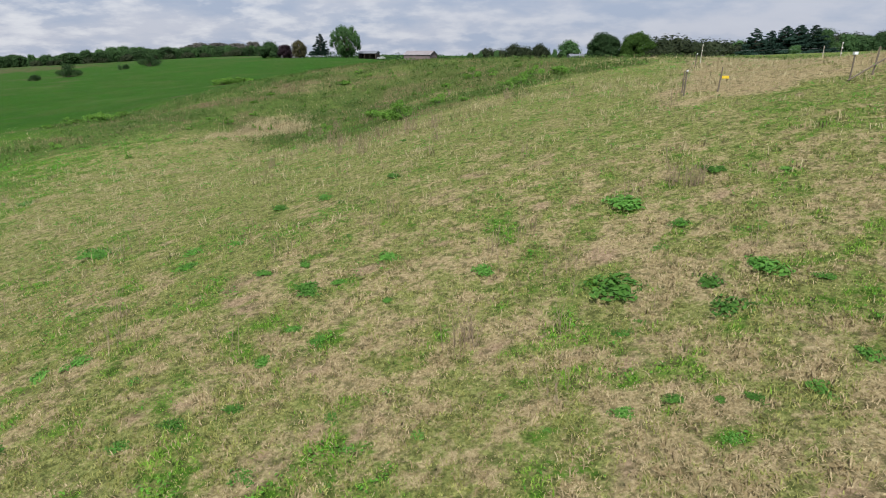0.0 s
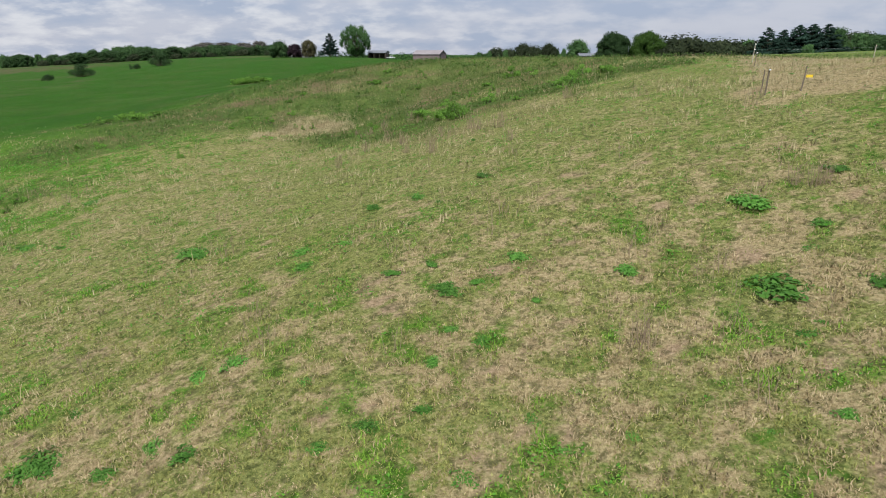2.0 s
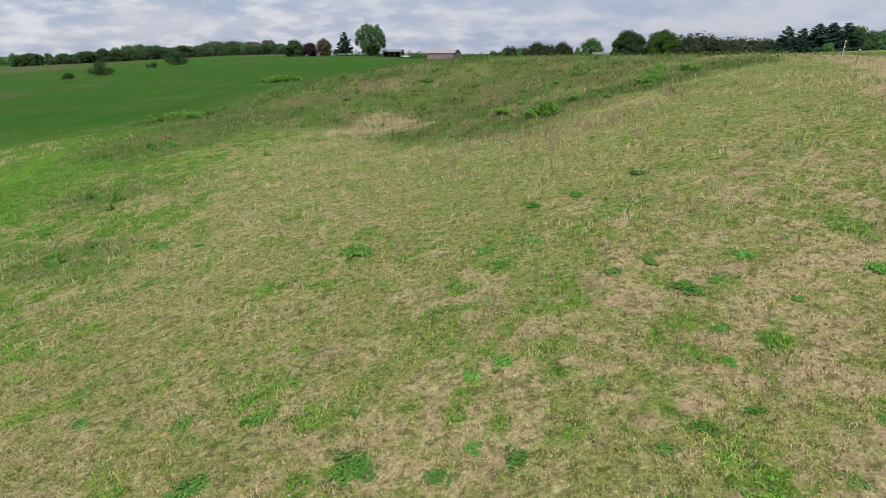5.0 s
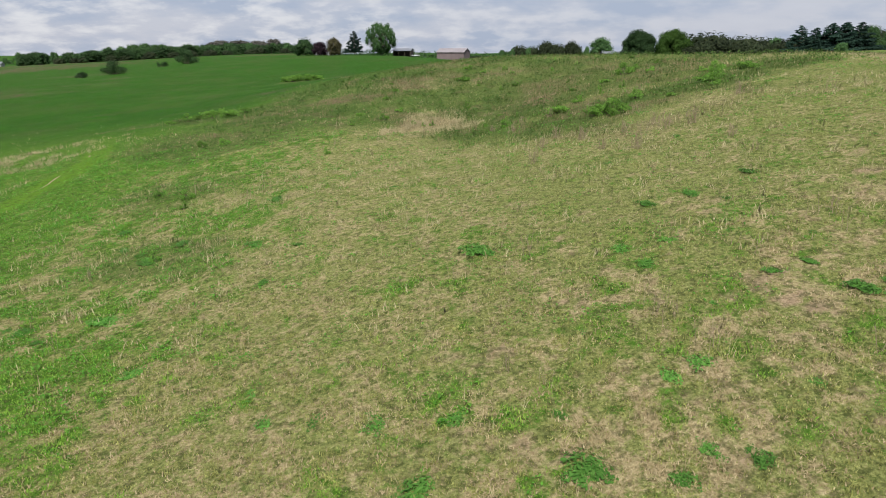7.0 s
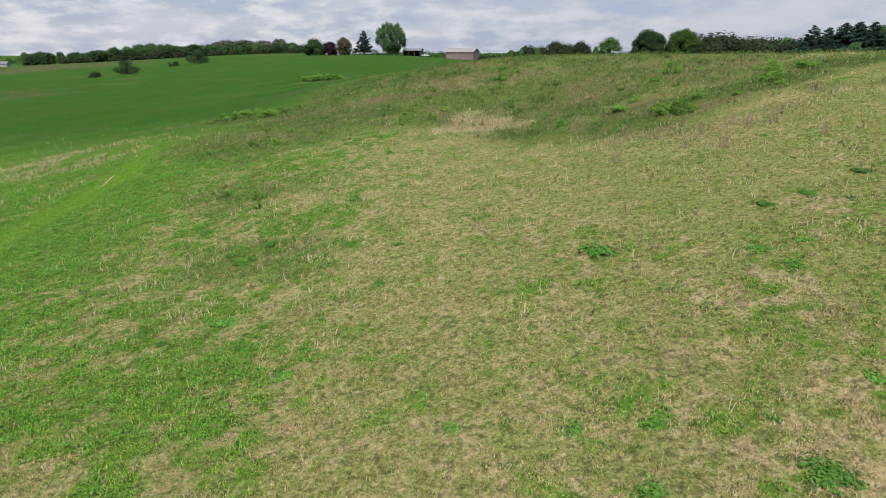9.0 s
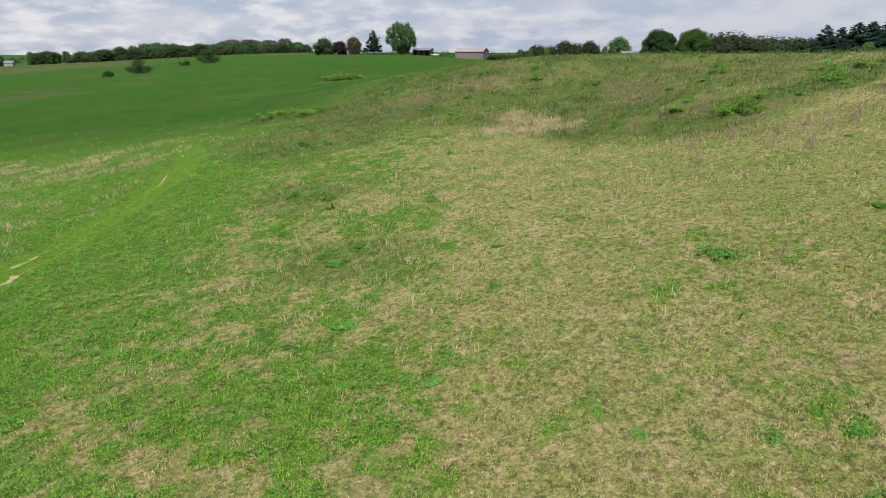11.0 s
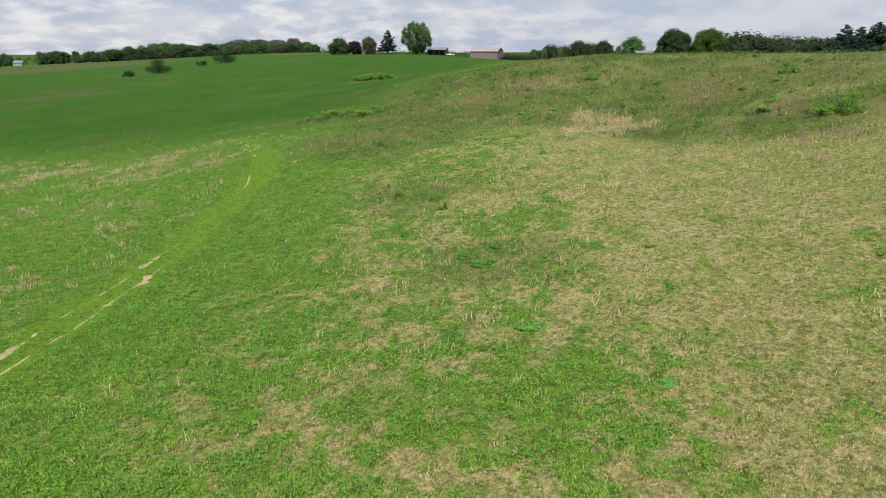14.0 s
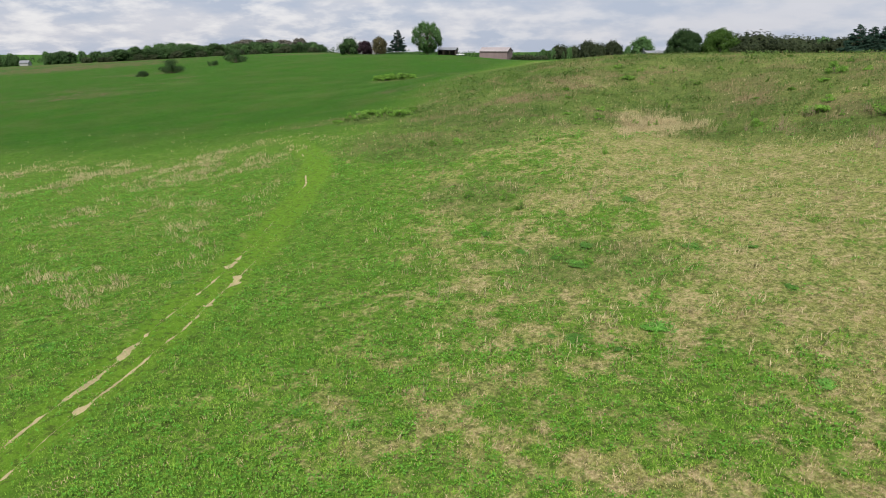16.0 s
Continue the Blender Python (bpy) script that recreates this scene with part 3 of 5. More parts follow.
def grow_grasses():
    rng = np.random.default_rng(11)
    x, y = scatter(rng, 250000, 7.0, 125.0, 1.6)
    lush, straw, rough, way, meadow, bare, tan = cover(x, y)
    r = rng.random(len(x))
    speck = vnoise(x, y, 0.30, 27)
    hay = 0.5 * r + 0.5 * smooth(0.2, 0.8, speck) < 0.16 + 0.62 * straw * (1 - 0.35 * lush) + 0.06 * rough
    hay &= way < 0.5
    fade = rng.random(len(x)) < (1 - smooth(52, 90, y)) * (1 - 0.92 * rough) * (1 - 0.75 * bare) * (1 - 0.75 * way)
    hay &= fade
    leafy = lush + rng.normal(0, 0.06, len(x)) + 0.35 * (vnoise(x, y, 0.35, 28) - 0.5) > 0.46
    green = ~hay & leafy & fade & (meadow < 0.5)
    pale = ~hay & ~leafy & fade
    blades("dry_grass", rng, x[hay], y[hay], 4, 0.09 + 0.06 * straw[hay], 0.026, 1.45, HAY, "short bleached straw-coloured grass lying in tangled tufts", "grass", spread=0.16)
    blades("pasture_grass", rng, x[pale], y[pale], 3, 0.09, 0.026, 1.15, GRASS, "short grazed olive-green pasture grass", "grass")
    blades("lush_grass", rng, x[green], y[green], 3, 0.11 - 0.05 * way[green], 0.028, 1.1, LUSH, "lush bright green spring grass", "grass")
    # straw and short blades straggling over the wheel ruts
    x, y = rng.uniform(-64, -55, 60000), rng.uniform(12, 46, 60000)
    d, along = track_distance(x, y)
    near = np.exp(-((np.abs(d) - 0.7) / 0.22) ** 2) * (0.25 + 0.75 * smooth(0.35, 0.6, vnoise(x, y, 0.8, 92)))
    keep = rng.random(len(x)) < 0.55 * near
    x, y = x[keep], y[keep]
    dry = rng.random(len(x)) < 0.55
    blades("dry_grass", rng, x[dry], y[dry], 4, 0.07, 0.022, 1.4, HAY, "worn straw-coloured grass straggling over the wheel ruts", "grass", spread=0.10)
    blades("lush_grass", rng, x[~dry], y[~dry], 3, 0.07, 0.024, 1.1, LUSH, "short green grass straggling over the wheel ruts", "grass", spread=0.10)
    # thinner turf under and behind the flight line
    x, y = rng.uniform(-85, 40, 26000), rng.uniform(-14, 7, 26000)
    lush, straw, rough, way, meadow, bare, tan = cover(x, y)
    hay = rng.random(len(x)) < 0.05 + 0.75 * straw * (1 - 0.45 * lush)
    blades("dry_grass", rng, x[hay], y[hay], 2, 0.2, 0.026, 1.2, HAY, "short bleached straw-coloured grass lying in tangled tufts", "grass")
    blades("lush_grass", rng, x[~hay], y[~hay], 2, 0.16, 0.03, 0.85, LUSH, "lush bright green spring grass", "grass")
    # taller dead stems and seed heads
    x, y = scatter(rng, 60000, 8.0, 110.0, 1.35)
    lush, straw, rough, way, meadow, bare, tan = cover(x, y)
    dry = np.maximum(1.3 * blotch(x, y, STRAW), smooth(-2, 2, np.minimum(x - 14 - 0.45 * (y - 36.8), y - 34)))
    keep = (rng.random(len(x)) < 0.03 + 0.8 * dry * smooth(30, 45, y) + 0.22 * rough * smooth(0.45, 0.6, vnoise(x, y, 4.0, 64))) & (way < 0.3)
    x, y, dry = x[keep], y[keep], dry[keep]
    sx, sy = rng.uniform(-27, -14, 3600), rng.uniform(60, 80, 3600)
    keep = rng.random(3600) < blotch(sx, sy, STRAW[:1]) * smooth(0.3, 0.6, vnoise(sx, sy, 1.2, 88))
    x, y, dry = np.concatenate([x, sx[keep]]), np.concatenate([y, sy[keep]]), np.concatenate([dry, np.ones(keep.sum())])
    blades("tall_dry_grass", rng, x, y, 3, np.where(x < -10, 0.32 + 0.25 * dry, 0.17), 0.016, 0.6, STANDING, "tall pale dead grass stems standing in drifts", "grass", spread=0.08)
    x, y = scatter(rng, 120000, 20.0, 135.0, 0.9)
    lush, straw, rough, way, meadow, bare, tan = cover(x, y)
    keep = rng.random(len(x)) < 0.6 * rough ** 1.1 * (1 - 0.8 * tan)
    shady = rng.random(len(x)) < smooth(-18, -34, x + 8 * (vnoise(x, y, 5.0, 87) - 0.5))
    for k, mat, word in ((keep & shady, DOCK, "deep green"), (keep & ~shady, BANK, "fresh green")):
        blades("rough_weeds", rng, x[k], y[k], 4, 0.36, 0.030, 0.7, mat, "knee-high rough " + word + " weeds on the bank", "weeds", spread=0.16)
    brown = rng.random(len(x)) < 0.35 * tan * (1 - meadow)
    blades("dead_weeds", rng, x[brown], y[brown], 4, 0.42, 0.026, 0.5, DEAD, "knee-high brownish dead weeds in drifts", "weeds", spread=0.16)
    drift = smooth(0.55, 0.62, 0.5 * vnoise(x, y, 1.5, 85) + 0.5 * vnoise(x, y, 5.0, 86))
    near = 0.34 * smooth(0.54, 0.64, 0.6 * vnoise(x, y, 0.8, 89) + 0.4 * vnoise(x, y, 2.4, 90)) * smooth(20, 26, y) * (1 - smooth(46, 58, y)) * smooth(-52, -40, x) * (1 - 0.5 * smooth(-14, -6, x)) * (1 - way)
    pale = rng.random(len(x)) < near + (0.08 + 0.18 * smooth(-22, -2, x) + 0.95 * smooth(-60, -64, x)) * (1 - 0.6 * rough) * drift * smooth(28, 40, y + 8 * smooth(-58, -62, x)) * (1 - smooth(76, 90, y)) * (1 - meadow) * (1 - way)
    blades("dry_tufts", rng, x[pale], y[pale], 4, 0.34, 0.030, 0.7, STANDING, "pale bunches of dead grass among green weeds", "grass", spread=0.14)


grow_grasses()


def bank_leaves(rng):
    """Places of leaves in knee-high knots behind the bank."""
    x, y = scatter(rng, 260000, 46.0, 125.0, 0.6)
    lush, straw, rough, way, meadow, bare, tan = cover(x, y)
    lump = 0.55 * vnoise(x, y, 1.2, 57) + 0.45 * vnoise(x, y, 3.6, 58)
    knot = smooth(0.50, 0.64, lump)
    keep = rng.random(len(x)) < 0.75 * knot * rough * (1 - 0.7 * tan) * (1 - straw)
    x, y, knot = x[keep], y[keep], knot[keep]
    return x, y, np.stack([x, y, relief(x, y) + rng.uniform(0.05, 0.2 + 0.45 * knot)], 1)


def quads(name, rng, y, p, mat, label, size):
    """Small bent leaves at the places p, larger where they stand far off."""
    n = len(p)
    nrm = rng.normal(0, 0.6, (n, 3)); nrm[:, 2] = 1
    nrm /= np.linalg.norm(nrm, axis=1)[:, None]
    a = np.cross(nrm, rng.normal(size=(n, 3))); a /= np.linalg.norm(a, axis=1)[:, None]
    b = np.cross(nrm, a)
    s = (size * rng.uniform(0.6, 1.4, n) * (1 + np.maximum(0, y - 16) / 50))[:, None]
    v = np.stack([p - a * s, p - b * s * 0.6 + nrm * s * 0.2, p + a * s, p + b * s * 0.6 + nrm * s * 0.2], 1).reshape(-1, 3)
    return tagged(part(name, mesh_from(name, v, np.arange(n)[:, None] * 4 + np.array([[0, 1, 2, 3]])), mat), label, "weeds", kind="stuff")


def grow_ground_leaves():
    """Clover and dock leaves low in the turf, thickest on the lush side."""
    rng = np.random.default_rng(19)
    x, y = scatter(rng, 520000, 7.5, 85.0, 1.45)
    lush, straw, rough, way, meadow, bare, tan = cover(x, y)
    patch = smooth(0.40, 0.68, lush) * smooth(0.36, 0.56, 0.6 * vnoise(x, y, 0.55, 51) + 0.4 * vnoise(x, y, 1.9, 53)) * (1 - smooth(60, 82, y))
    keep = rng.random(len(x)) < 0.5 * patch * (1 - 0.6 * way) * (1 - meadow) * (1 - 0.8 * tan)
    x, y, patch = x[keep], y[keep], patch[keep]
    # scattered knots of leaves across the middle distance
    mx, my = scatter(rng, 300000, 19.0, 66.0, 0.8)
    knot = smooth(0.56, 0.66, 0.6 * vnoise(mx, my, 0.75, 55) + 0.4 * vnoise(mx, my, 2.2, 56))
    lush, straw, rough, way, meadow, bare, tan = cover(mx, my)
    keep = rng.random(len(mx)) < (0.5 - 0.28 * smooth(-30, -18, mx)) * knot * (1 - way) * (1 - 0.85 * smooth(0.3, 0.6, straw)) * (1 - 0.6 * tan)
    x, y, patch = np.concatenate([x, mx[keep]]), np.concatenate([y, my[keep]]), np.concatenate([patch, knot[keep]])
    n = len(x)
    p = np.stack([x, y, relief(x, y) + rng.uniform(0.05, 0.16, n) + 0.06 * patch ** 2], 1)
    quads("ground_leaves", rng, y, p, CLOVER, "low clover and dock leaves in the lush turf", 0.043)
    x, y, p = bank_leaves(rng)
    quads("bank_weeds", rng, y, p, BANKWEED, "leafy knots of dark green weeds on the rough bank", 0.055)


grow_ground_leaves()


# ---- weeds, stalks and shrubs ----
BALL = np.array([(i, j, k) for i in (-1, 0, 1) for j in (-1, 0, 1) for k in (-1, 0, 1) if (i, j, k) != (0, 0, 0)], float)
BALL_FACES = []
for _ax in range(3):
    for _sg in (-1, 1):
        for _p in (-1, 0):
            for _q in (-1, 0):
                _quad = []
                for _u, _v in ((0, 0), (1, 0), (1, 1), (0, 1)):
                    _c = [0, 0, 0]
                    _c[_ax], _c[(_ax + 1) % 3], _c[(_ax + 2) % 3] = _sg, _p + _u, _q + _v
                    _quad.append(int(np.argmin(np.abs(BALL - _c).sum(1))))
                BALL_FACES.append(_quad if _sg > 0 else _quad[::-1])
BALL_FACES = np.array(BALL_FACES)
BALL /= np.linalg.norm(BALL, axis=1)[:, None]


def hearts(rng, centres, radii, share):
    """Uneven solid lumps inside the foliage, so that a crown is dense within; corners and faces."""
    centres, radii = np.asarray(centres, float), np.asarray(radii, float)
    v = centres[:, None, :] + BALL[None] * radii[:, None, :] * share * rng.uniform(0.75, 1.15, (len(centres), len(BALL), 1))
    f = BALL_FACES[None] + (np.arange(len(centres)) * len(BALL))[:, None, None]
    return v.reshape(-1, 3), f.reshape(-1, 4)


def leaf_cloud(rng, centres, radii, count, size, up=0.35, shell=0.75, jitter=0.55, skin=(0.78, 1.08)):
    """Small bent leaves thickly set over ragged lumps; returns corners and faces."""
    centres, radii = np.asarray(centres, float), np.asarray(radii, float)
    if radii.ndim == 1:
        radii = np.repeat(radii[:, None], 3, 1)
    vol = radii.prod(1) ** (2 / 3)
    k = rng.choice(len(centres), count, p=vol / vol.sum())
    d = rng.normal(size=(count, 3)); d /= np.linalg.norm(d, axis=1)[:, None]
    rr = np.where(rng.random(count) < shell, rng.uniform(*skin, count), rng.uniform(0.2, 0.8, count))
    p = centres[k] + d * radii[k] * rr[:, None]
    nrm = d + rng.normal(0, jitter, (count, 3)); nrm[:, 2] += up
    nrm /= np.linalg.norm(nrm, axis=1)[:, None]
    a = np.cross(nrm, rng.normal(size=(count, 3))); a /= np.linalg.norm(a, axis=1)[:, None]
    b = np.cross(nrm, a)
    s = (size * rng.uniform(0.55, 1.4, count))[:, None]
    v = np.stack([p - a * s, p - b * s * 0.5 + nrm * s * 0.15, p + a * s, p + b * s * 0.5 + nrm * s * 0.15], 1).reshape(-1, 3)
    f = np.arange(count)[:, None] * 4 + np.array([[0, 1, 2, 3]])
    return v, f


def rods(rods_list, sides=5):
    """Tapering sticks from (start, end, radius, end radius)."""
    v, f = [], []
    for a, b, r0, r1 in rods_list:
        a, b = Vector(a), Vector(b)
        q = (b - a).to_track_quat("Z", "Y").to_matrix()
        base = len(v)
        for c, r in ((a, r0), (b, r1)):
            for i in range(sides):
                t = 2 * math.pi * i / sides
                v.append(tuple(c + q @ Vector((math.cos(t) * r, math.sin(t) * r, 0))))
        for i in range(sides):
            j = (i + 1) % sides
            f.append((base + i, base + j, base + sides + j, base + sides + i))
    return v, f


def weed_mesh(seed):
    """A low spreading clump of broad leaves, about a metre across."""
    rng = np.random.default_rng(seed)
    cs = [(0, 0, 0.05)] + [(rng.normal(0, 0.17), rng.normal(0, 0.17), 0.03) for _ in range(9)]
    rs = [(rng.uniform(0.18, 0.30), rng.uniform(0.18, 0.30), rng.uniform(0.07, 0.15)) for _ in cs]
    v, f = leaf_cloud(rng, cs, rs, 560, 0.052, 0.7)
    v[:, 2] = np.maximum(v[:, 2], 0.0)
    ring = [(0, 0, 0.04)]
    for r, z in ((0.12, 0.03), (0.26, 0.0)):
        ring += [(r * (0.75 + 0.5 * rng.random()) * math.cos(i * math.pi / 6), r * (0.75 + 0.5 * rng.random()) * math.sin(i * math.pi / 6), z) for i in range(12)]
    b = len(v)
    dome = [(b, b + 1 + i, b + 1 + (i + 1) % 12, b) for i in range(12)] + [(b + 1 + i, b + 13 + i, b + 13 + (i + 1) % 12, b + 1 + (i + 1) % 12) for i in range(12)]
    quads = np.concatenate([f, [q for q in dome if len(set(q)) == 4]])
    fan = [(b, b + 1 + i, b + 1 + (i + 1) % 12) for i in range(12)]
    me = bpy.data.meshes.new("weed_clump")
    me.from_pydata([tuple(p) for p in v] + ring, [], [tuple(int(k) for k in q) for q in quads] + fan)
    return me


WEEDS = [weed_mesh(100 + i) for i in range(5)]


def weed_clump(i, x, y, size, rng):
    me = WEEDS[i % len(WEEDS)]
    ob = part("weed_clump", me, WEED)
    tall = min(1.0, 0.55 + 0.35 / max(size, 0.3))
    ob.matrix_basis = pose(x, y, float(height(x, y)[0]) - 0.02, 0, 0, rng.uniform(0, 360)) @ Matrix.Diagonal((size * 1.2, size * rng.uniform(0.9, 1.2), size * tall * (0.7 if x < -25 else 1.0), 1))
    word = "broad spreading" if size > 1.2 else "small" if size < 0.6 else "rounded"
    return tagged(ob, word + " clump of fresh green broad-leaved weeds in dry grass", "weed", "green weed clumps in the pasture")


# clumps on the dry slope, along the middle, and on the greener side (x, y, width)
SLOPE_WEEDS = [(7.3, 22.0, 1.9), (5.4, 16.2, 2.1), (7.7, 14.2, 1.3), (7.7, 15.6, 1.1), (9.3, 16.0, 1.4), (8.2, 19.7, 0.9), (11.0, 23.6, 1.0), (7.2, 18.1, 0.7), (9.8, 18.3, 0.55), (10.3, 14.6, 0.6), (1.5, 18.6, 0.95), (-2.1, 20.7, 0.85), (-4.6, 18.7, 0.95), (-6.7, 20.7, 0.65), (-5.2, 20.9, 0.65), (-5.0, 14.7, 0.65), (-5.2, 12.8, 0.6), (-6.6, 12.4, 0.65), (-8.5, 14.5, 0.55), (-2.1, 11.0, 0.55), (-0.5, 11.2, 0.45), (-2.6, 12.1, 0.5), (-3.6, 15.5, 0.65), (4.8, 13.9, 0.75), (5.1, 11.1, 0.5), (3.9, 11.0, 0.5), (5.7, 9.6, 0.5), (7.8, 10.6, 0.65), (9.2, 11.3, 0.75), (-2.3, 10.0, 0.45)]
MIDDLE_WEEDS = [(-13.0, 11.8, 0.7), (-11.1, 12.2, 0.8), (-12.1, 12.6, 0.7), (-15.2, 12.4, 0.85), (-19.1, 12.7, 1.2), (-18.3, 15.2, 0.8), (-15.3, 14.7, 0.65), (-10.9, 16.0, 1.0), (-4.2, 10.5, 0.7), (-2.0, 20.6, 0.8), (-4.8, 19.1, 0.8), (-10.9, 24.7, 1.0), (-20.6, 15.4, 1.0), (-14.9, 12.6, 1.2), (-12.0, 15.5, 0.95), (-10.4, 22.8, 1.0), (-8.9, 24.7, 0.95), (-22.4, 15.9, 0.85), (-16.9, 27.4, 1.7), (-24.1, 15.9, 0.85), (-6.2, 30.0, 1.1), (-2.6, 31.5, 1.0), (-8.4, 29.6, 1.0)]
GREEN_WEEDS = [(-34.6, 25.3, 2.0), (-30.3, 20.0, 1.3), (-35.6, 36.2, 1.7), (-30.0, 33.7, 1.9), (-36.5, 33.8, 1.6), (-31.0, 43.0, 2.2), (-36.3, 33.2, 1.6), (-27.7, 27.5, 1.1), (-38.3, 25.1, 1.5)]


def grow_weeds():
    rng = random.Random(5)
    spots = SLOPE_WEEDS + MIDDLE_WEEDS + [(x, y, 0.7 * w) for x, y, w in GREEN_WEEDS]
    for i in range(60):
        y = 10 + 34 * rng.random() ** 1.3
        x = rng.uniform(-46 - 0.7 * y, 2 + 0.5 * y)
        spots.append((x, y, rng.uniform(0.25, 0.6) if x > -25 else rng.uniform(0.4, 1.2)))
    for i, (x, y, w) in enumerate(spots):
        if abs(float(track_distance(np.array([x]), np.array([y]))[0][0])) > 2.4:
            weed_clump(i, x, y, w, rng)


grow_weeds()


def stalk_mesh(seed, count, tall, spread):
    rng = random.Random(seed)
    sticks = []
    for _ in range(count):
        x, y = rng.gauss(0, spread), rng.gauss(0, spread)
        h, a, l = tall * rng.uniform(0.5, 1.2), rng.uniform(0, 6.28), rng.uniform(0.05, 0.35)
        top = (x + math.cos(a) * l * h, y + math.sin(a) * l * h, h)
        sticks.append(((x, y, -0.05), top, 0.009, 0.005))
        for _ in range(rng.randint(1, 4)):
            f, b = rng.uniform(0.45, 0.95), rng.uniform(0, 6.28)
            p = tuple(c0 + f * (c1 - c0) for c0, c1 in zip((x, y, 0), top))
            k = rng.uniform(0.1, 0.24)
            sticks.append((p, (p[0] + math.cos(b) * k * 0.6, p[1] + math.sin(b) * k * 0.6, p[2] + k * 0.8), 0.005, 0.003))
    v, f = rods(sticks, 3)
    return mesh_from("dead_weed", v, f)


STALKS = [stalk_mesh(60 + i, n, h, s) for i, (n, h, s) in enumerate(((26, 0.95, 0.22), (12, 1.0, 0.3), (4, 0.8, 0.12), (2, 0.9, 0.05)))]
STALK_SPOTS = [(9.2, 23.1, 0), (7.5, 22.7, 1), (9.7, 22.6, 0), (0.6, 14.5, 0), (3.1, 21.0, 1), (7.2, 22.8, 2), (7.9, 15.4, 3), (1.9, 19.5, 1), (3.2, 17.6, 2), (-7.1, 23.1, 2), (2.7, 11.9, 1), (4.1, 17.7, 1), (-0.5, 38.6, 0), (-7.5, 42.6, 0), (-5.6, 40.7, 0), (-2.8, 46.2, 0), (10.0, 22.4, 0)]


def grow_stalks():
    rng = random.Random(8)
    spots = list(STALK_SPOTS)
    for _ in range(30):
        y = 11 + 26 * rng.random()
        spots.append((rng.uniform(-12 - 0.3 * y, 2 + 0.5 * y), y, rng.choice((1, 2, 2, 3, 3))))
    for _ in range(22):
        spots.append((rng.uniform(-14, 12), rng.uniform(42, 66), rng.choice((0, 0, 1))))
    for _ in range(24):
        spots.append((rng.uniform(-52, -26), rng.uniform(18, 60), rng.choice((1, 2, 3))))
    for x, y, k in spots:
        ob = part("dead_weed", STALKS[k], STALK)
        s = rng.uniform(0.75, 1.15)
        ob.matrix_basis = pose(x, y, float(height(x, y)[0]) - 0.03, 0, 0, rng.uniform(0, 360)) @ Matrix.Diagonal((s, s, s, 1))
        tagged(ob, ("bristling stand of brown dead weed stalks" if k < 2 else "a few thin brown dead weed stalks"), "dead weed", "dead weed stalks in the pasture")


grow_stalks()


def shrub(seed, lumps, wide, tall, leaves, size, mat):
    """A many-stemmed bush: stems and foliage."""
    rng = np.random.default_rng(seed)
    cs, rs, st = [], [], []
    for _ in range(lumps):
        a, r = rng.uniform(0, 6.28), wide * 0.5 * math.sqrt(rng.random())
        h = tall * rng.uniform(0.10, 0.82) * (1 - 0.35 * (r / (wide * 0.5)) ** 2)
        c = (math.cos(a) * r, math.sin(a) * r, h)
        cs.append(c); rs.append((wide * rng.uniform(0.12, 0.22), wide * rng.uniform(0.12, 0.22), tall * rng.uniform(0.12, 0.22)))
        st.append(((c[0] * 0.15, c[1] * 0.15, -0.1), c, 0.03 * tall ** 0.5, 0.01))
    root = new("shrub")
    part("branchwork", mesh_from("branchwork", *rods(st, 4)), BARK, root)
    part("foliage", mesh_from("foliage", *leaf_cloud(rng, cs, rs, leaves, size, 0.3)), mat, root)
    return root


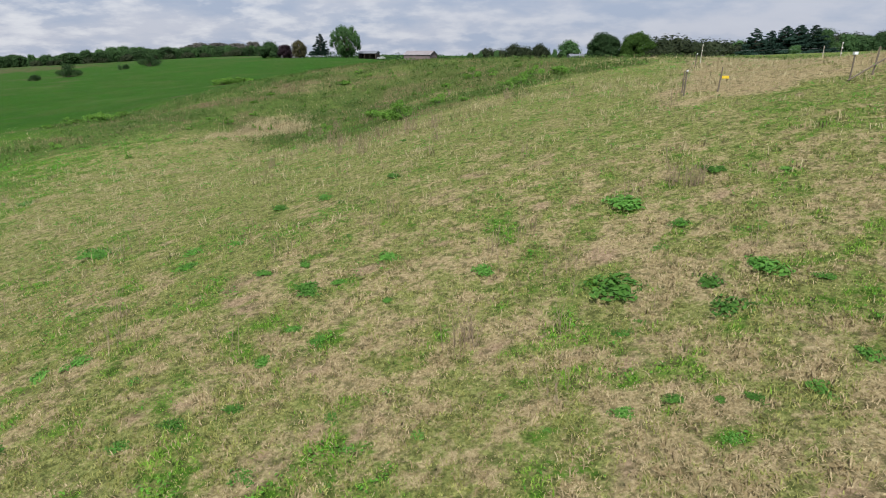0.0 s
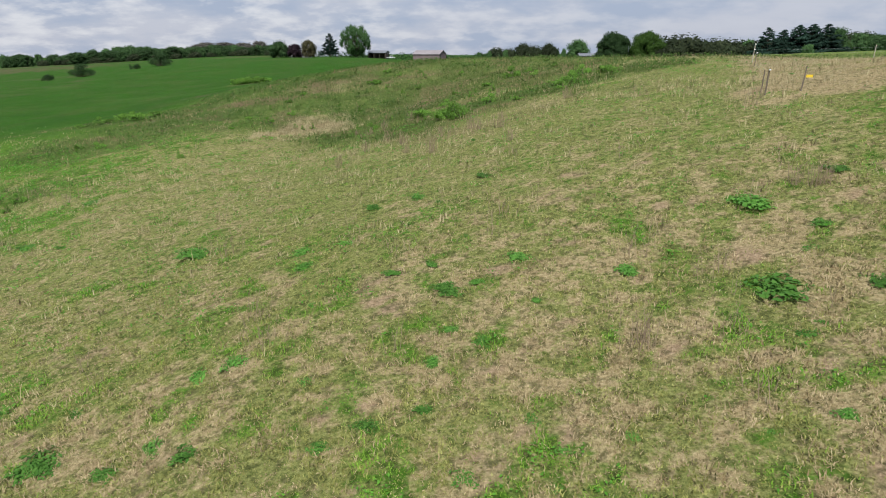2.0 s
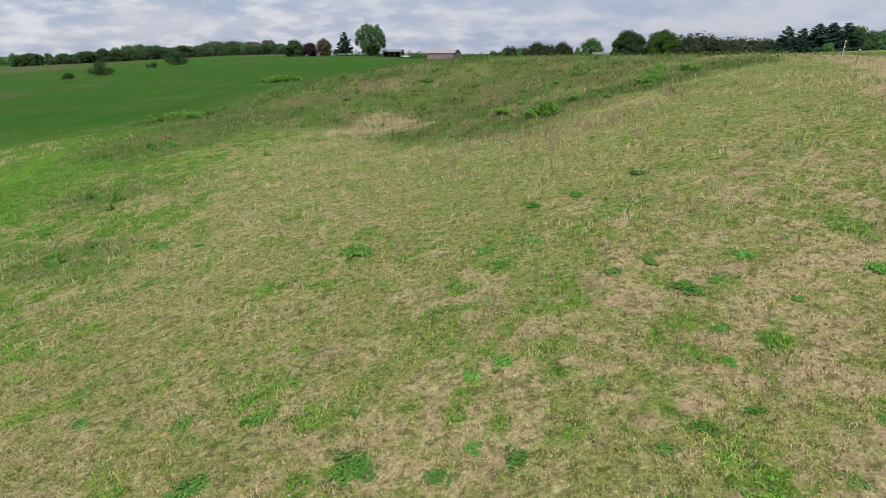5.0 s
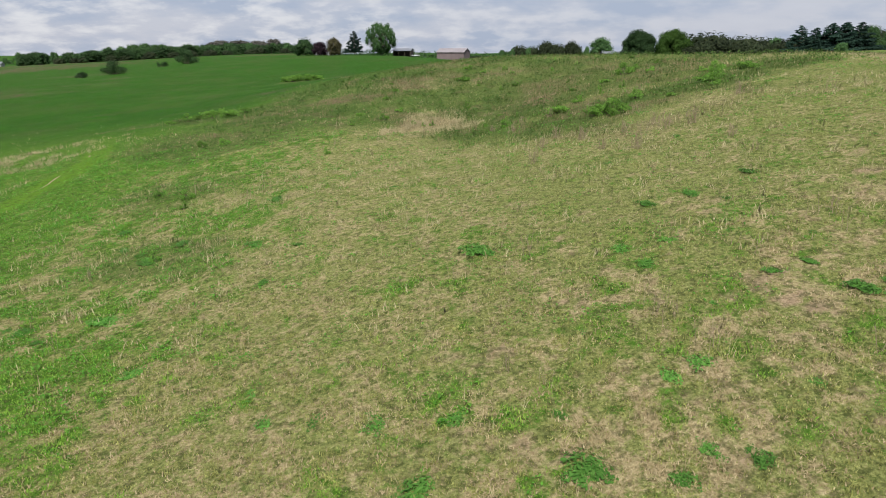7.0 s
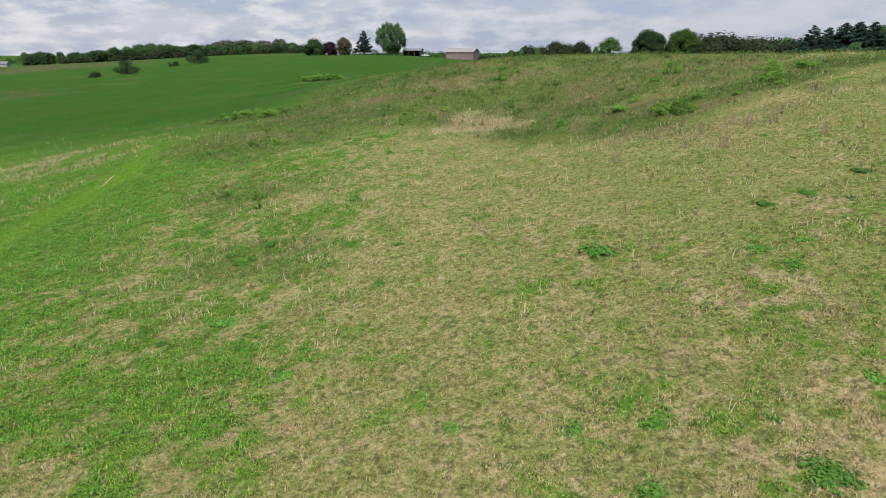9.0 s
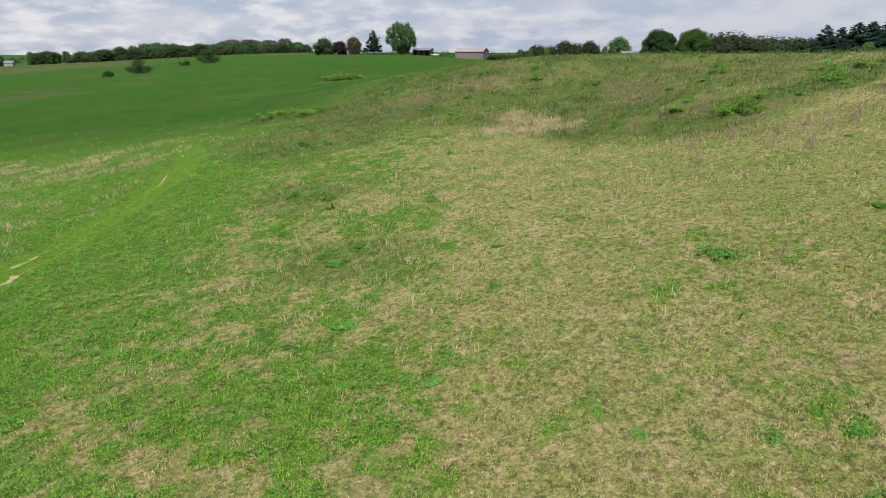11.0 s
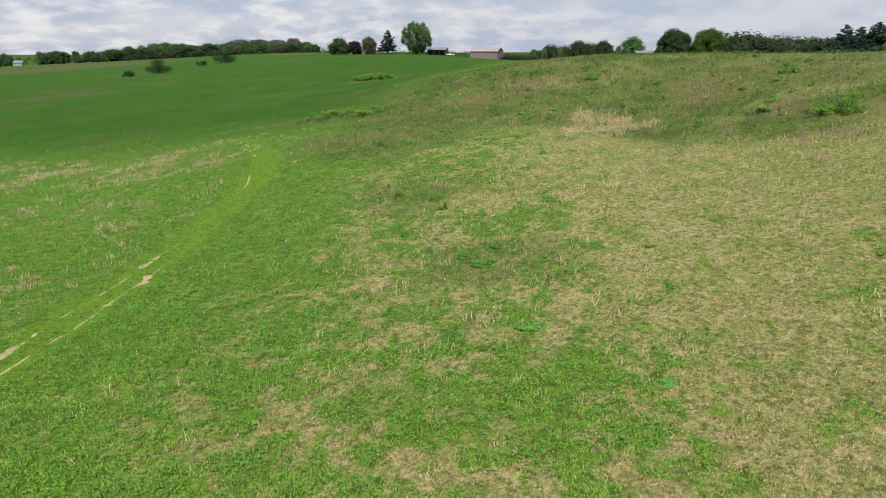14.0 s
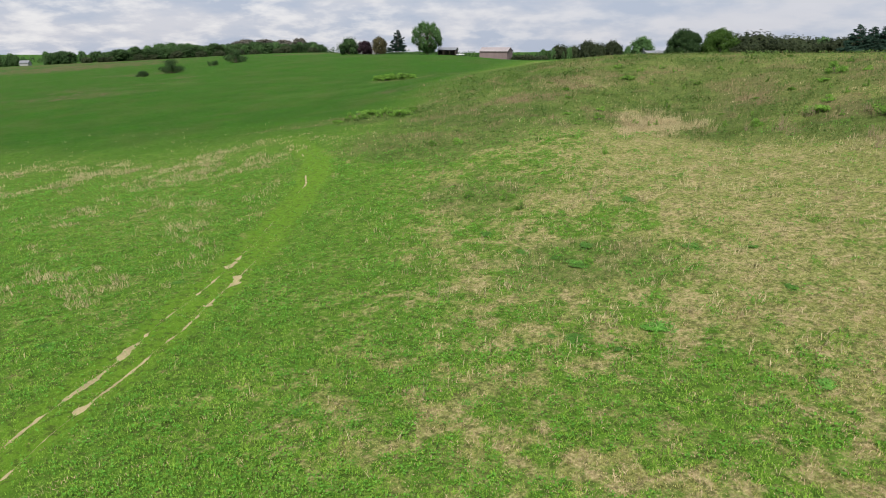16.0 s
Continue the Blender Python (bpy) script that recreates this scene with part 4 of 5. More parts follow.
def grow_shrubs():
    kinds = [shrub(200, 16, 2.0, 1.5, 1300, 0.075, BUSH), shrub(201, 26, 2.3, 1.3, 1500, 0.085, BUSH), shrub(202, 12, 1.1, 1.5, 700, 0.065, BUSH), shrub(203, 20, 6.5, 4.4, 3000, 0.17, OAK), shrub(204, 26, 8.0, 5.4, 4200, 0.18, OAK)]
    rng = random.Random(12)
    # (x, y, kind, scale)
    spots = [(-3.5, 54.0, 0, 1.1), (-4.8, 55.6, 1, 1.0), (10.3, 66.5, 0, 0.7), (7.5, 60.5, 0, 0.75), (6.3, 60.0, 1, 0.8), (-7.0, 62.0, 1, 1.0), (8.8, 63.5, 2, 1.0), (12.4, 64.0, 1, 1.0), (-56.3, 97.2, 1, 1.2), (-55.0, 93.0, 2, 0.9), (-51.0, 91.0, 1, 1.3), (-53.4, 93.4, 2, 0.9), (-58.0, 99.0, 1, 1.1), (-43.2, 65.8, 0, 0.5), (-46.0, 66.5, 0, 0.45), (-42.5, 48.2, 0, 0.45), (-39.5, 46.8, 0, 0.5), (-38.8, 44.2, 2, 0.5), (-36.0, 33.5, 2, 0.5), (-15.9, 79.9, 2, 0.7), (-16.1, 98.6, 1, 1.0), (3.9, 78.1, 0, 1.0)]
    spots += [(-60.5, 174, 1, 2.2), (-57.5, 172.5, 1, 2.0), (-64, 175, 1, 1.9), (-62, 173, 1, 1.8), (-58.8, 175, 1, 2.0), (-55.5, 174, 1, 1.4), (-61.2, 92.5, 1, 0.8), (-59.6, 95.0, 0, 0.8), (-57.6, 94.0, 1, 1.0), (-54.2, 95.2, 0, 0.8), (-52.6, 92.4, 0, 0.7), (-50.0, 94.2, 1, 0.9), (-180.3, 270, 3, 0.75), (-173.8, 285.0, 4, 1.15), (-172.5, 332, 3, 0.95), (-165.5, 348, 4, 1.15)]
    for _ in range(60):
        spots.append((rng.uniform(-30, 16), rng.uniform(54, 112), rng.choice((0, 0, 1, 2, 2)), rng.uniform(0.22, 0.6)))
    used = set()
    for x, y, k, s in spots:
        m = pose(x, y, float(height(x, y)[0]) - 0.05, 0, 0, rng.uniform(0, 360)) @ Matrix.Diagonal((s, s, s * (0.9 if k == 1 and y > 150 else 0.85 if k == 1 else 1.1), 1))
        if k in used:
            ob = copy_thing(kinds[k], m)
        else:
            ob = kinds[k]; ob.matrix_basis = m; used.add(k)
        far = y > 250
        tagged(ob, "dark rounded bush standing alone in the far meadow" if far else ("light green leafy shrub on the weedy bank" if k == 0 else "low tangled green shrub in rough grass"), "shrub", "bushes in the far meadow" if far else "shrubs on the rough bank")


grow_shrubs()


# ---- trees ----
def tree(name, seed, tall, wide, bare, lumps, leaves, size, mat, shape="round", lump=0.22, label=""):
    """Trunk with limbs, and a crown of many small leaf clumps with gaps. bare: share of the height below the crown."""
    rng = np.random.default_rng(seed)
    root = new(name)
    r0 = tall * 0.022
    sticks = [((0, 0, -0.5), (0, 0, tall * bare), r0, r0 * 0.75), ((0, 0, tall * bare), (rng.normal(0, .02) * tall, rng.normal(0, .02) * tall, tall * 0.85), r0 * 0.75, r0 * 0.15)]
    cs, rs = [], []
    for i in range(lumps):
        f = (i + 0.5) / lumps
        a = i * 2.4 + rng.uniform(-0.5, 0.5)
        h = bare + (1 - bare) * (0.06 + (0.88 if shape == "cone" else 0.76) * f)
        if shape == "round":
            reach = math.sqrt(max(0.05, 1 - abs(2 * f - 0.7) ** 3 / 2.2)) * 0.5
        elif shape == "vase":
            reach = 0.56 * math.sin(math.pi * (0.10 + 0.76 * f)) ** 0.8
        else:
            reach = 0.46 * (1 - f) ** 0.75 + 0.04
        r = wide * reach * math.sqrt(rng.uniform(0.5 if shape == "cone" else 0.25, 1.0)) * 0.85
        c = np.array([math.cos(a) * r, math.sin(a) * r, tall * h * (1 if shape == "cone" else rng.uniform(0.94, 1.04))])
        cs.append(c)
        if shape == "cone":
            c[:2] *= rng.uniform(0.45, 1.45)
        k = lump * rng.uniform(0.7, 1.25) * (1.0 if shape != "cone" else (1.25 - f))
        rs.append((wide * k, wide * k, wide * k * {"cone": 0.3, "vase": 1.5}.get(shape, 0.85)))
        start = (0, 0, tall * max(bare * 0.8, (h - 0.28) if shape != "cone" else h - 0.03))
        sticks.append((start, tuple(c), r0 * 0.32, r0 * 0.06))
    part("trunk", mesh_from("trunk", *rods(sticks, 6)), BARK, root)
    v, f = leaf_cloud(rng, cs, rs, int(leaves * 1.5), size * 0.85, 0.4, 0.9, 0.5, (0.62, 1.02))
    hv, hf = hearts(rng, cs, rs, 0.45 if shape == "vase" else 0.55)
    part("crown", mesh_from("crown", np.concatenate([v, hv]), np.concatenate([f, hf + len(v)])), mat, root)
    return tagged(root, label, "tree")


def place(ob, x, y, turn=0.0, s=1.0, sx=1.0, sink=0.2):
    ob.matrix_basis = pose(x, y, float(height(x, y)[0]) - sink, 0, 0, turn) @ Matrix.Diagonal((s * sx, s * sx, s, 1))
    return ob


# trees round the farmstead
place(tree("maple_tree", 301, 21.0, 19.0, 0.05, 150, 9500, 0.36, MAPLE, "vase", 0.075, "tall spreading green maple beside the farm shed"), -58.3, 373, 20)
place(tree("pine_tree", 302, 15.5, 13.0, 0.08, 120, 6500, 0.34, NEEDLE, "cone", 0.11, "dark blue-green pine beside a farmyard maple"), -77.6, 394, 70)
place(tree("budding_tree", 303, 10.8, 9.0, 0.05, 36, 4200, 0.32, BUDDING, "round", 0.2, "rounded yellowish tree just coming into leaf"), -87.0, 376, 10)
place(tree("copper_tree", 304, 8.6, 9.0, 0.04, 36, 4200, 0.32, COPPER, "round", 0.2, "dark purple-leaved ornamental tree by the farmhouse"), -96.6, 379, 10)
place(tree("grey_tree", 305, 10.2, 13.0, 0.08, 34, 3400, 0.34, OAK, "round", 0.2, "dull green farmyard tree with open crown"), -106.6, 382, 10)
# the large pair, the pines and the belt to their sides
place(tree("oak_tree", 306, 18.5, 22.0, 0.0, 64, 24000, 0.40, OAK, "round", 0.15, "broad dark green oak at the field's edge"), 101.5, 391, 0)
place(tree("linden_tree", 307, 19.5, 22.5, 0.0, 64, 24000, 0.40, SPRING, "round", 0.15, "broad bright green tree in fresh leaf"), 120.5, 385, 0)

KINDS = [
    tree("broadleaf_tree", 320, 16, 15, 0.03, 40, 3800, 0.46, OAK, "round", 0.17, "dark green broadleaf tree in a dense treeline"),
    tree("broadleaf_tree", 321, 16, 13.5, 0.03, 40, 3800, 0.46, MAPLE, "round", 0.2, "mid green broadleaf tree in a dense treeline"),
    tree("broadleaf_tree", 322, 16, 15, 0.03, 40, 3800, 0.46, SPRING, "round", 0.2, "fresh green broadleaf tree in a dense treeline"),
    tree("leafless_tree", 323, 16, 16, 0.06, 80, 2600, 0.42, TWIG, "round", 0.16, "greyish tree still nearly bare in a treeline"),
    tree("pine_tree", 324, 16, 12, 0.12, 46, 3600, 0.44, NEEDLE, "cone", 0.19, "dark pine in a cluster behind the fenced rise"),
    tree("undergrowth_bush", 325, 6, 9, 0.02, 30, 1900, 0.48, HEDGE, "round", 0.24, "dense dark bush along the foot of a treeline"),
]
first = [True] * len(KINDS)


def stand(k, x, y, tall, rng, wide=1.0, group="treeline"):
    """One more tree of a kind, so tall, in a treeline."""
    base = 6 if k == 5 else 16
    s = 1.08 * tall / base
    m = pose(x, y, float(height(x, y)[0]) - 0.3, 0, 0, rng.uniform(0, 360)) @ Matrix.Diagonal((s * wide, s * wide, s, 1))
    if first[k]:
        first[k] = False
        KINDS[k].matrix_basis = m
        return tagged(KINDS[k], group=group)
    return tagged(copy_thing(KINDS[k], m), group=group)


def plant_lines():
    rng = random.Random(31)
    # woods beyond the left meadow
    for row in range(3):
        for i in range(32):
            f = (i + rng.uniform(-0.45, 0.45)) / 31
            x, y = -438 + 245 * f, 668 + 24 * row + rng.uniform(-7, 7)
            top = 10.0 + 8.5 * float(smooth(0.0, 0.28, f)) + 2.0 * float(smooth(0.5, 0.66, f)) 
            k = rng.choice((0, 0, 1, 1, 0)) if not (0.55 < f < 0.9 and row == 2 and i % 3) else 3
            h = (top + 2.2 - float(height(x, y)[0]) - rng.uniform(-1.6, 4.2) - (2.2 if row == 0 else 0) - (0.3 if k == 3 else 0)) * 1.06
            stand(k, x, y, max(h, 6), rng, rng.uniform(0.75, 1.5), "woods beyond the meadow")
    for i in range(13):
        stand(5, -441 + 248 * (i + rng.uniform(-0.4, 0.4)) / 12, 658 + rng.uniform(-3, 3), rng.uniform(4, 7), rng, 1.2, "woods beyond the meadow")
    for i in range(6):
        stand(rng.choice((0, 1)), -496 + 26 * i / 5, 684 + rng.uniform(-6, 6), rng.uniform(15, 18.5), rng, 0.85, "copse beyond the meadow")
    for i in range(5):
        stand(rng.choice((0, 1)), -556 + 22 * i / 4, 690 + rng.uniform(-6, 6), rng.uniform(14, 17), rng, 0.9, "copse beyond the meadow")
    # belt to the right of the barn
    for i in range(44):
        f = i / 43
        x, y = 17 + 66 * f, 432 + rng.uniform(-8, 10)
        stand(rng.choice((0, 1, 1, 2, 5)), x, y, rng.uniform(6.5, 10.5) if i else 7.0, rng, rng.uniform(0.5, 0.75), "belt of trees beside the barn")
    stand(1, 87.5, 432, 17.5, rng, 1.35, "belt of trees beside the barn")
    for i in range(9):
        stand(5, -3.5 + 19 * i / 8, 402 + rng.uniform(-3, 3), rng.uniform(1.6, 3.2), rng, 1.1, "low bushes beside the barn")
    stand(0, 99.0, 405, 10.0, rng, 1.0, "belt of trees beside the barn")
    # hedge and woods behind the rise
    for i in range(34):
        f = i / 33
        x, y = 138 + 200 * f, 388 - 26 * f + rng.uniform(-8, 8)
        stand(rng.choice((0, 5, 0, 1, 1, 5)), x, y, rng.uniform(9, 13.5), rng, rng.uniform(0.9, 1.2), "hedge behind the rise")
    for i in range(30):
        stand(5, 130 + 210 * i / 29, 378 - 26 * i / 29 + rng.uniform(-3, 3), rng.uniform(7, 10), rng, 1.0, "hedge behind the rise")
    for x, y, h in ((155, 309, 14.8), (164, 312, 13.8), (167.5, 306, 15.4), (171, 309, 15.0), (174.5, 306, 15.6), (178, 310, 15.2), (182, 306, 15.4), (160, 304, 9.0)):
        stand(4, x, y, h, rng, 1.15, "cluster of pines behind the rise")
    for x, y, h, k in ((190, 312, 16.8, 1), (199, 316, 16.0, 2), (208, 320, 14.0, 1), (168, 296, 7.5, 1), (220, 326, 13.0, 0), (182, 382, 14.5, 1)):
        stand(k, x, y, h, rng, 1.2, "trees behind the rise")
    for i in range(22):
        stand(rng.choice((3, 0, 3, 1)), 236 + 150 * i / 21, 345 + rng.uniform(-12, 12), rng.uniform(13, 17), rng, 1.0, "woods behind the rise")


plant_lines()


def far_woods():
    """The last line of woods on the horizon."""
    rng = np.random.default_rng(77)
    cs, rs = [], []
    for i in range(420):
        x = -900 + 1800 * i / 419
        y = 1180 + 60 * math.sin(x / 140.0) + rng.uniform(-15, 15)
        h = rng.uniform(7, 13)
        cs.append((x, y, float(height(x, y)[0]) + h * 0.5)); rs.append((rng.uniform(4, 7), 5.0, h * 0.6))
    return tagged(part("far_woods", mesh_from("far_woods", *leaf_cloud(rng, cs, rs, 26000, 1.3, 0.2, 0.9)), OAK), "distant line of dark woods along the horizon", "woods", kind="stuff")


far_woods()


# ---- farm buildings ----
def box(bm, x0, y0, z0, x1, y1, z1):
    vs = [bm.verts.new(p) for p in ((x0, y0, z0), (x1, y0, z0), (x1, y1, z0), (x0, y1, z0), (x0, y0, z1), (x1, y0, z1), (x1, y1, z1), (x0, y1, z1))]
    for q in ((3, 2, 1, 0), (4, 5, 6, 7), (0, 1, 5, 4), (1, 2, 6, 5), (2, 3, 7, 6), (3, 0, 4, 7)):
        bm.faces.new([vs[i] for i in q])
    return bm


def gable(name, long, deep, eave, ridge, wall, roof, label, doors=(), windows=(), category="barn"):
    """A gabled building, long side to the front: walls, two roof slopes, doors and windows."""
    root = new(name)
    bm = bmesh.new()
    for yy in (-deep / 2, deep / 2 - 0.2):
        box(bm, -long / 2, yy, -1.5, long / 2, yy + 0.2, eave)
    part("long_walls", bm, wall, root)
    for sx in (-1, 1):
        bm = bmesh.new()
        x0, x1 = sorted((sx * long / 2, sx * (long / 2 - 0.2)))
        ring = [(-deep / 2 + 0.2, -1.5), (deep / 2 - 0.2, -1.5), (deep / 2 - 0.2, eave), (0, ridge - 0.05), (-deep / 2 + 0.2, eave)]
        a, b = [bm.verts.new((x0, p, q)) for p, q in ring], [bm.verts.new((x1, p, q)) for p, q in ring]
        bm.faces.new(a[::-1]); bm.faces.new(b)
        for i in range(5):
            bm.faces.new((a[i], a[(i + 1) % 5], b[(i + 1) % 5], b[i]))
        part("gable_wall", bm, wall, root)
    drop = 0.5 * (ridge - eave) / (deep / 2)
    for sy in (-1, 1):
        bm = bmesh.new()
        ys, ye, zt, ze = 0.0, sy * (deep / 2 + 0.5), ridge + 0.05, eave - drop + 0.05
        c = [(-long / 2 - 0.4, ys, zt), (long / 2 + 0.4, ys, zt), (long / 2 + 0.4, ye, ze), (-long / 2 - 0.4, ye, ze)]
        lo, hi = [bm.verts.new(p) for p in c], [bm.verts.new((p[0], p[1], p[2] + 0.12)) for p in c]
        bm.faces.new(lo[::-1]); bm.faces.new(hi)
        for i in range(4):
            bm.faces.new((lo[i], lo[(i + 1) % 4], hi[(i + 1) % 4], hi[i]))
        n = int(long / 0.9)
        for i in range(1, n):
            xx = -long / 2 + long * i / n
            r0, r1 = bm.verts.new((xx - 0.03, ys, zt + 0.13)), bm.verts.new((xx + 0.03, ys, zt + 0.13))
            r2, r3 = bm.verts.new((xx + 0.03, ye, ze + 0.13)), bm.verts.new((xx - 0.03, ye, ze + 0.13))
            t0, t1 = bm.verts.new((xx, ys, zt + 0.19)), bm.verts.new((xx, ye, ze + 0.19))
            bm.faces.new((r0, t0, t1, r3)); bm.faces.new((t0, r1, r2, t1))
        bmesh.ops.recalc_face_normals(bm, faces=bm.faces)
        part("roof_slope", bm, roof, root)
    for x, w, h in doors:
        part("door", box(bmesh.new(), x - w / 2, -deep / 2 - 0.09, 0, x + w / 2, -deep / 2 - 0.003, h), DARKWALL, root, "dark board door")
    for x, z, w, h in windows:
        win = part("window", box(bmesh.new(), x - w / 2, -deep / 2 - 0.06, z, x + w / 2, -deep / 2 - 0.003, z + h), WHITE, root)
        part("pane", box(bmesh.new(), x - w / 2 + 0.1, -deep / 2 - 0.075, z + 0.1, x + w / 2 - 0.1, -deep / 2 - 0.063, z + h - 0.1), GLASS, win)
    return tagged(root, label, category)


def build_farm():
    barn = gable("barn", 19.0, 10.5, 5.0, 7.3, BARNWALL, BARNROOF, "long faded red barn with a pale metal roof")
    barn.matrix_basis = pose(-14.8, 405, 6.2, 0, 0, -24)
    shed = new("open_shed")
    bm = bmesh.new()
    box(bm, -5.5, 3.8, -1.5, 5.5, 4.0, 3.2); box(bm, -5.5, -4, -1.5, -5.3, 3.8, 3.0); box(bm, 5.3, -4, -1.5, 5.5, 3.8, 3.0)
    part("walls", bm, DARKWALL, shed)
    for x in (-5.4, -1.8, 1.8, 5.4):
        part("post", box(bmesh.new(), x - 0.1, -4.2, -1.5, x + 0.1, -4.004, 2.9), WOOD, shed)
    bm = bmesh.new()
    lo = [bm.verts.new(p) for p in ((-6, -4.6, 3.0), (6, -4.6, 3.0), (6, 0, 4.4), (-6, 0, 4.4), (6, 4.4, 3.25), (-6, 4.4, 3.25))]
    hi = [bm.verts.new((v.co.x, v.co.y, v.co.z + 0.14)) for v in lo]
    for a, b, c, d in ((0, 1, 2, 3), (3, 2, 4, 5)):
        bm.faces.new((hi[a], hi[b], hi[c], hi[d])); bm.faces.new((lo[d], lo[c], lo[b], lo[a]))
    for a, b in ((0, 1), (1, 2), (2, 4), (4, 5), (5, 3), (3, 0)):
        bm.faces.new((lo[a], lo[b], hi[b], hi[a]))
    part("roof", bm, GREYROOF, shed)
    tagged(shed, "low open-fronted machine shed with a grey metal roof", "shed")
    shed.matrix_basis = pose(-46.0, 386, float(height(-46, 386)[0]) + 0.3, 0, 0, -12)
    house = gable("farmhouse", 12.0, 8.0, 4.6, 7.0, SIDING, GREYROOF, "pale farmhouse half hidden behind garden trees", doors=((-1.0, 1.1, 2.1),), windows=((-4, 1, 1.1, 1.5), (3, 1, 1.1, 1.5), (-4, 3, 1.0, 1.2), (3, 3, 1.0, 1.2)), category="house")
    house.matrix_basis = pose(-96, 392, float(height(-96, 392)[0]), 0, 0, -10)
    low = gable("low_shed", 17.0, 8.0, 2.2, 3.6, SIDING, GREYROOF, "long low shed with a grey roof before the trees")
    low.matrix_basis = pose(93, 416, float(height(93, 416)[0]) + 1.6, 0, 0, 5)
    cot = gable("far_house", 9.0, 8.0, 3.2, 5.6, SIDING, GREYROOF, "distant pale house among far trees", category="house")
    cot.matrix_basis = pose(-524, 690, float(height(-524, 690)[0]), 0, 0, 10)
    # a pale vehicle parked beside the shed
    car = new("parked_pickup")
    bm = box(bmesh.new(), -2.6, -0.9, 0.45, 2.6, 0.9, 1.0)
    box(bm, -0.4, -0.85, 1.0, 1.3, 0.85, 1.75)
    bmesh.ops.bevel(bm, geom=bm.edges[:], offset=0.12, segments=2, affect="EDGES")
    part("body", bm, CARPAINT, car)
    for sx in (-1.7, 1.7):
        for sy in (-0.85, 0.85):
            part("wheel", mesh_from("wheel", *rods([((sx, sy - 0.1, 0.38), (sx, sy, 0.38), 0.38, 0.38), ((sx, sy, 0.38), (sx, sy + 0.1, 0.38), 0.38, 0.02), ((sx, sy - 0.12, 0.38), (sx, sy - 0.1, 0.38), 0.02, 0.38)], 12)), RUBBER, car)
    part("windscreen", box(bmesh.new(), -0.3, -0.87, 1.15, 1.2, 0.87, 1.6), GLASS, car)
    tagged(car, "white pickup parked beside the open shed", "car")
    car.matrix_basis = pose(-38.5, 384, float(height(-38.5, 384)[0]) + 0.3, 0, 0, 15)


build_farm()


# ---- fence on the rise ----
def fence_post(x, y, tall, lean=(0.0, 0.0), mat=WOOD, r=0.05, cap=False, knobs=0, sign=False, label="weathered wooden fence post in dry grass"):
    root = new("fence_post")
    top = (lean[0] * tall, lean[1] * tall, tall)
    part("post", mesh_from("post", *rods([((0, 0, -0.3), top, r, r * 0.85), (top, (top[0], top[1], tall + 0.02), r * 0.85, 0.01)], 7)), mat, root)
    if cap:
        part("cap", box(bmesh.new(), top[0] - 0.09, top[1] - 0.08, tall - 0.02, top[0] + 0.10, top[1] + 0.08, tall + 0.12), WHITE, root, "white plastic cap")
    for i in range(knobs):
        h = tall * (0.95 - 0.28 * i)
        c = (lean[0] * h, lean[1] * h - r - 0.03, h)
        part("insulator", mesh_from("insulator", *rods([((c[0] - 0.07, c[1], c[2]), (c[0], c[1], c[2]), 0.02, 0.06), ((c[0], c[1], c[2]), (c[0] + 0.07, c[1], c[2]), 0.06, 0.02)], 6)), WHITE, root, "white insulator")
    if sign:
        h = tall * 0.60
        part("sign", box(bmesh.new(), lean[0] * h + 0.06, -r - 0.03, h - 0.08, lean[0] * h + 0.46, -r - 0.012, h + 0.08), YELLOW, root, "small yellow plate")
    root.matrix_basis = pose(x, y, float(height(x, y)[0]), 0, 0, 0)
    return tagged(root, label, "fence post", "posts of the wire fence")


def strand(a, b, za, zb, sag=0.08):
    pts = []
    for i in range(9):
        f = i / 8
        pts.append((a[0] + f * (b[0] - a[0]), a[1] + f * (b[1] - a[1]), za + f * (zb - za) - sag * 4 * f * (1 - f)))
    return [(p, q, 0.0035, 0.0035) for p, q in zip(pts, pts[1:])]


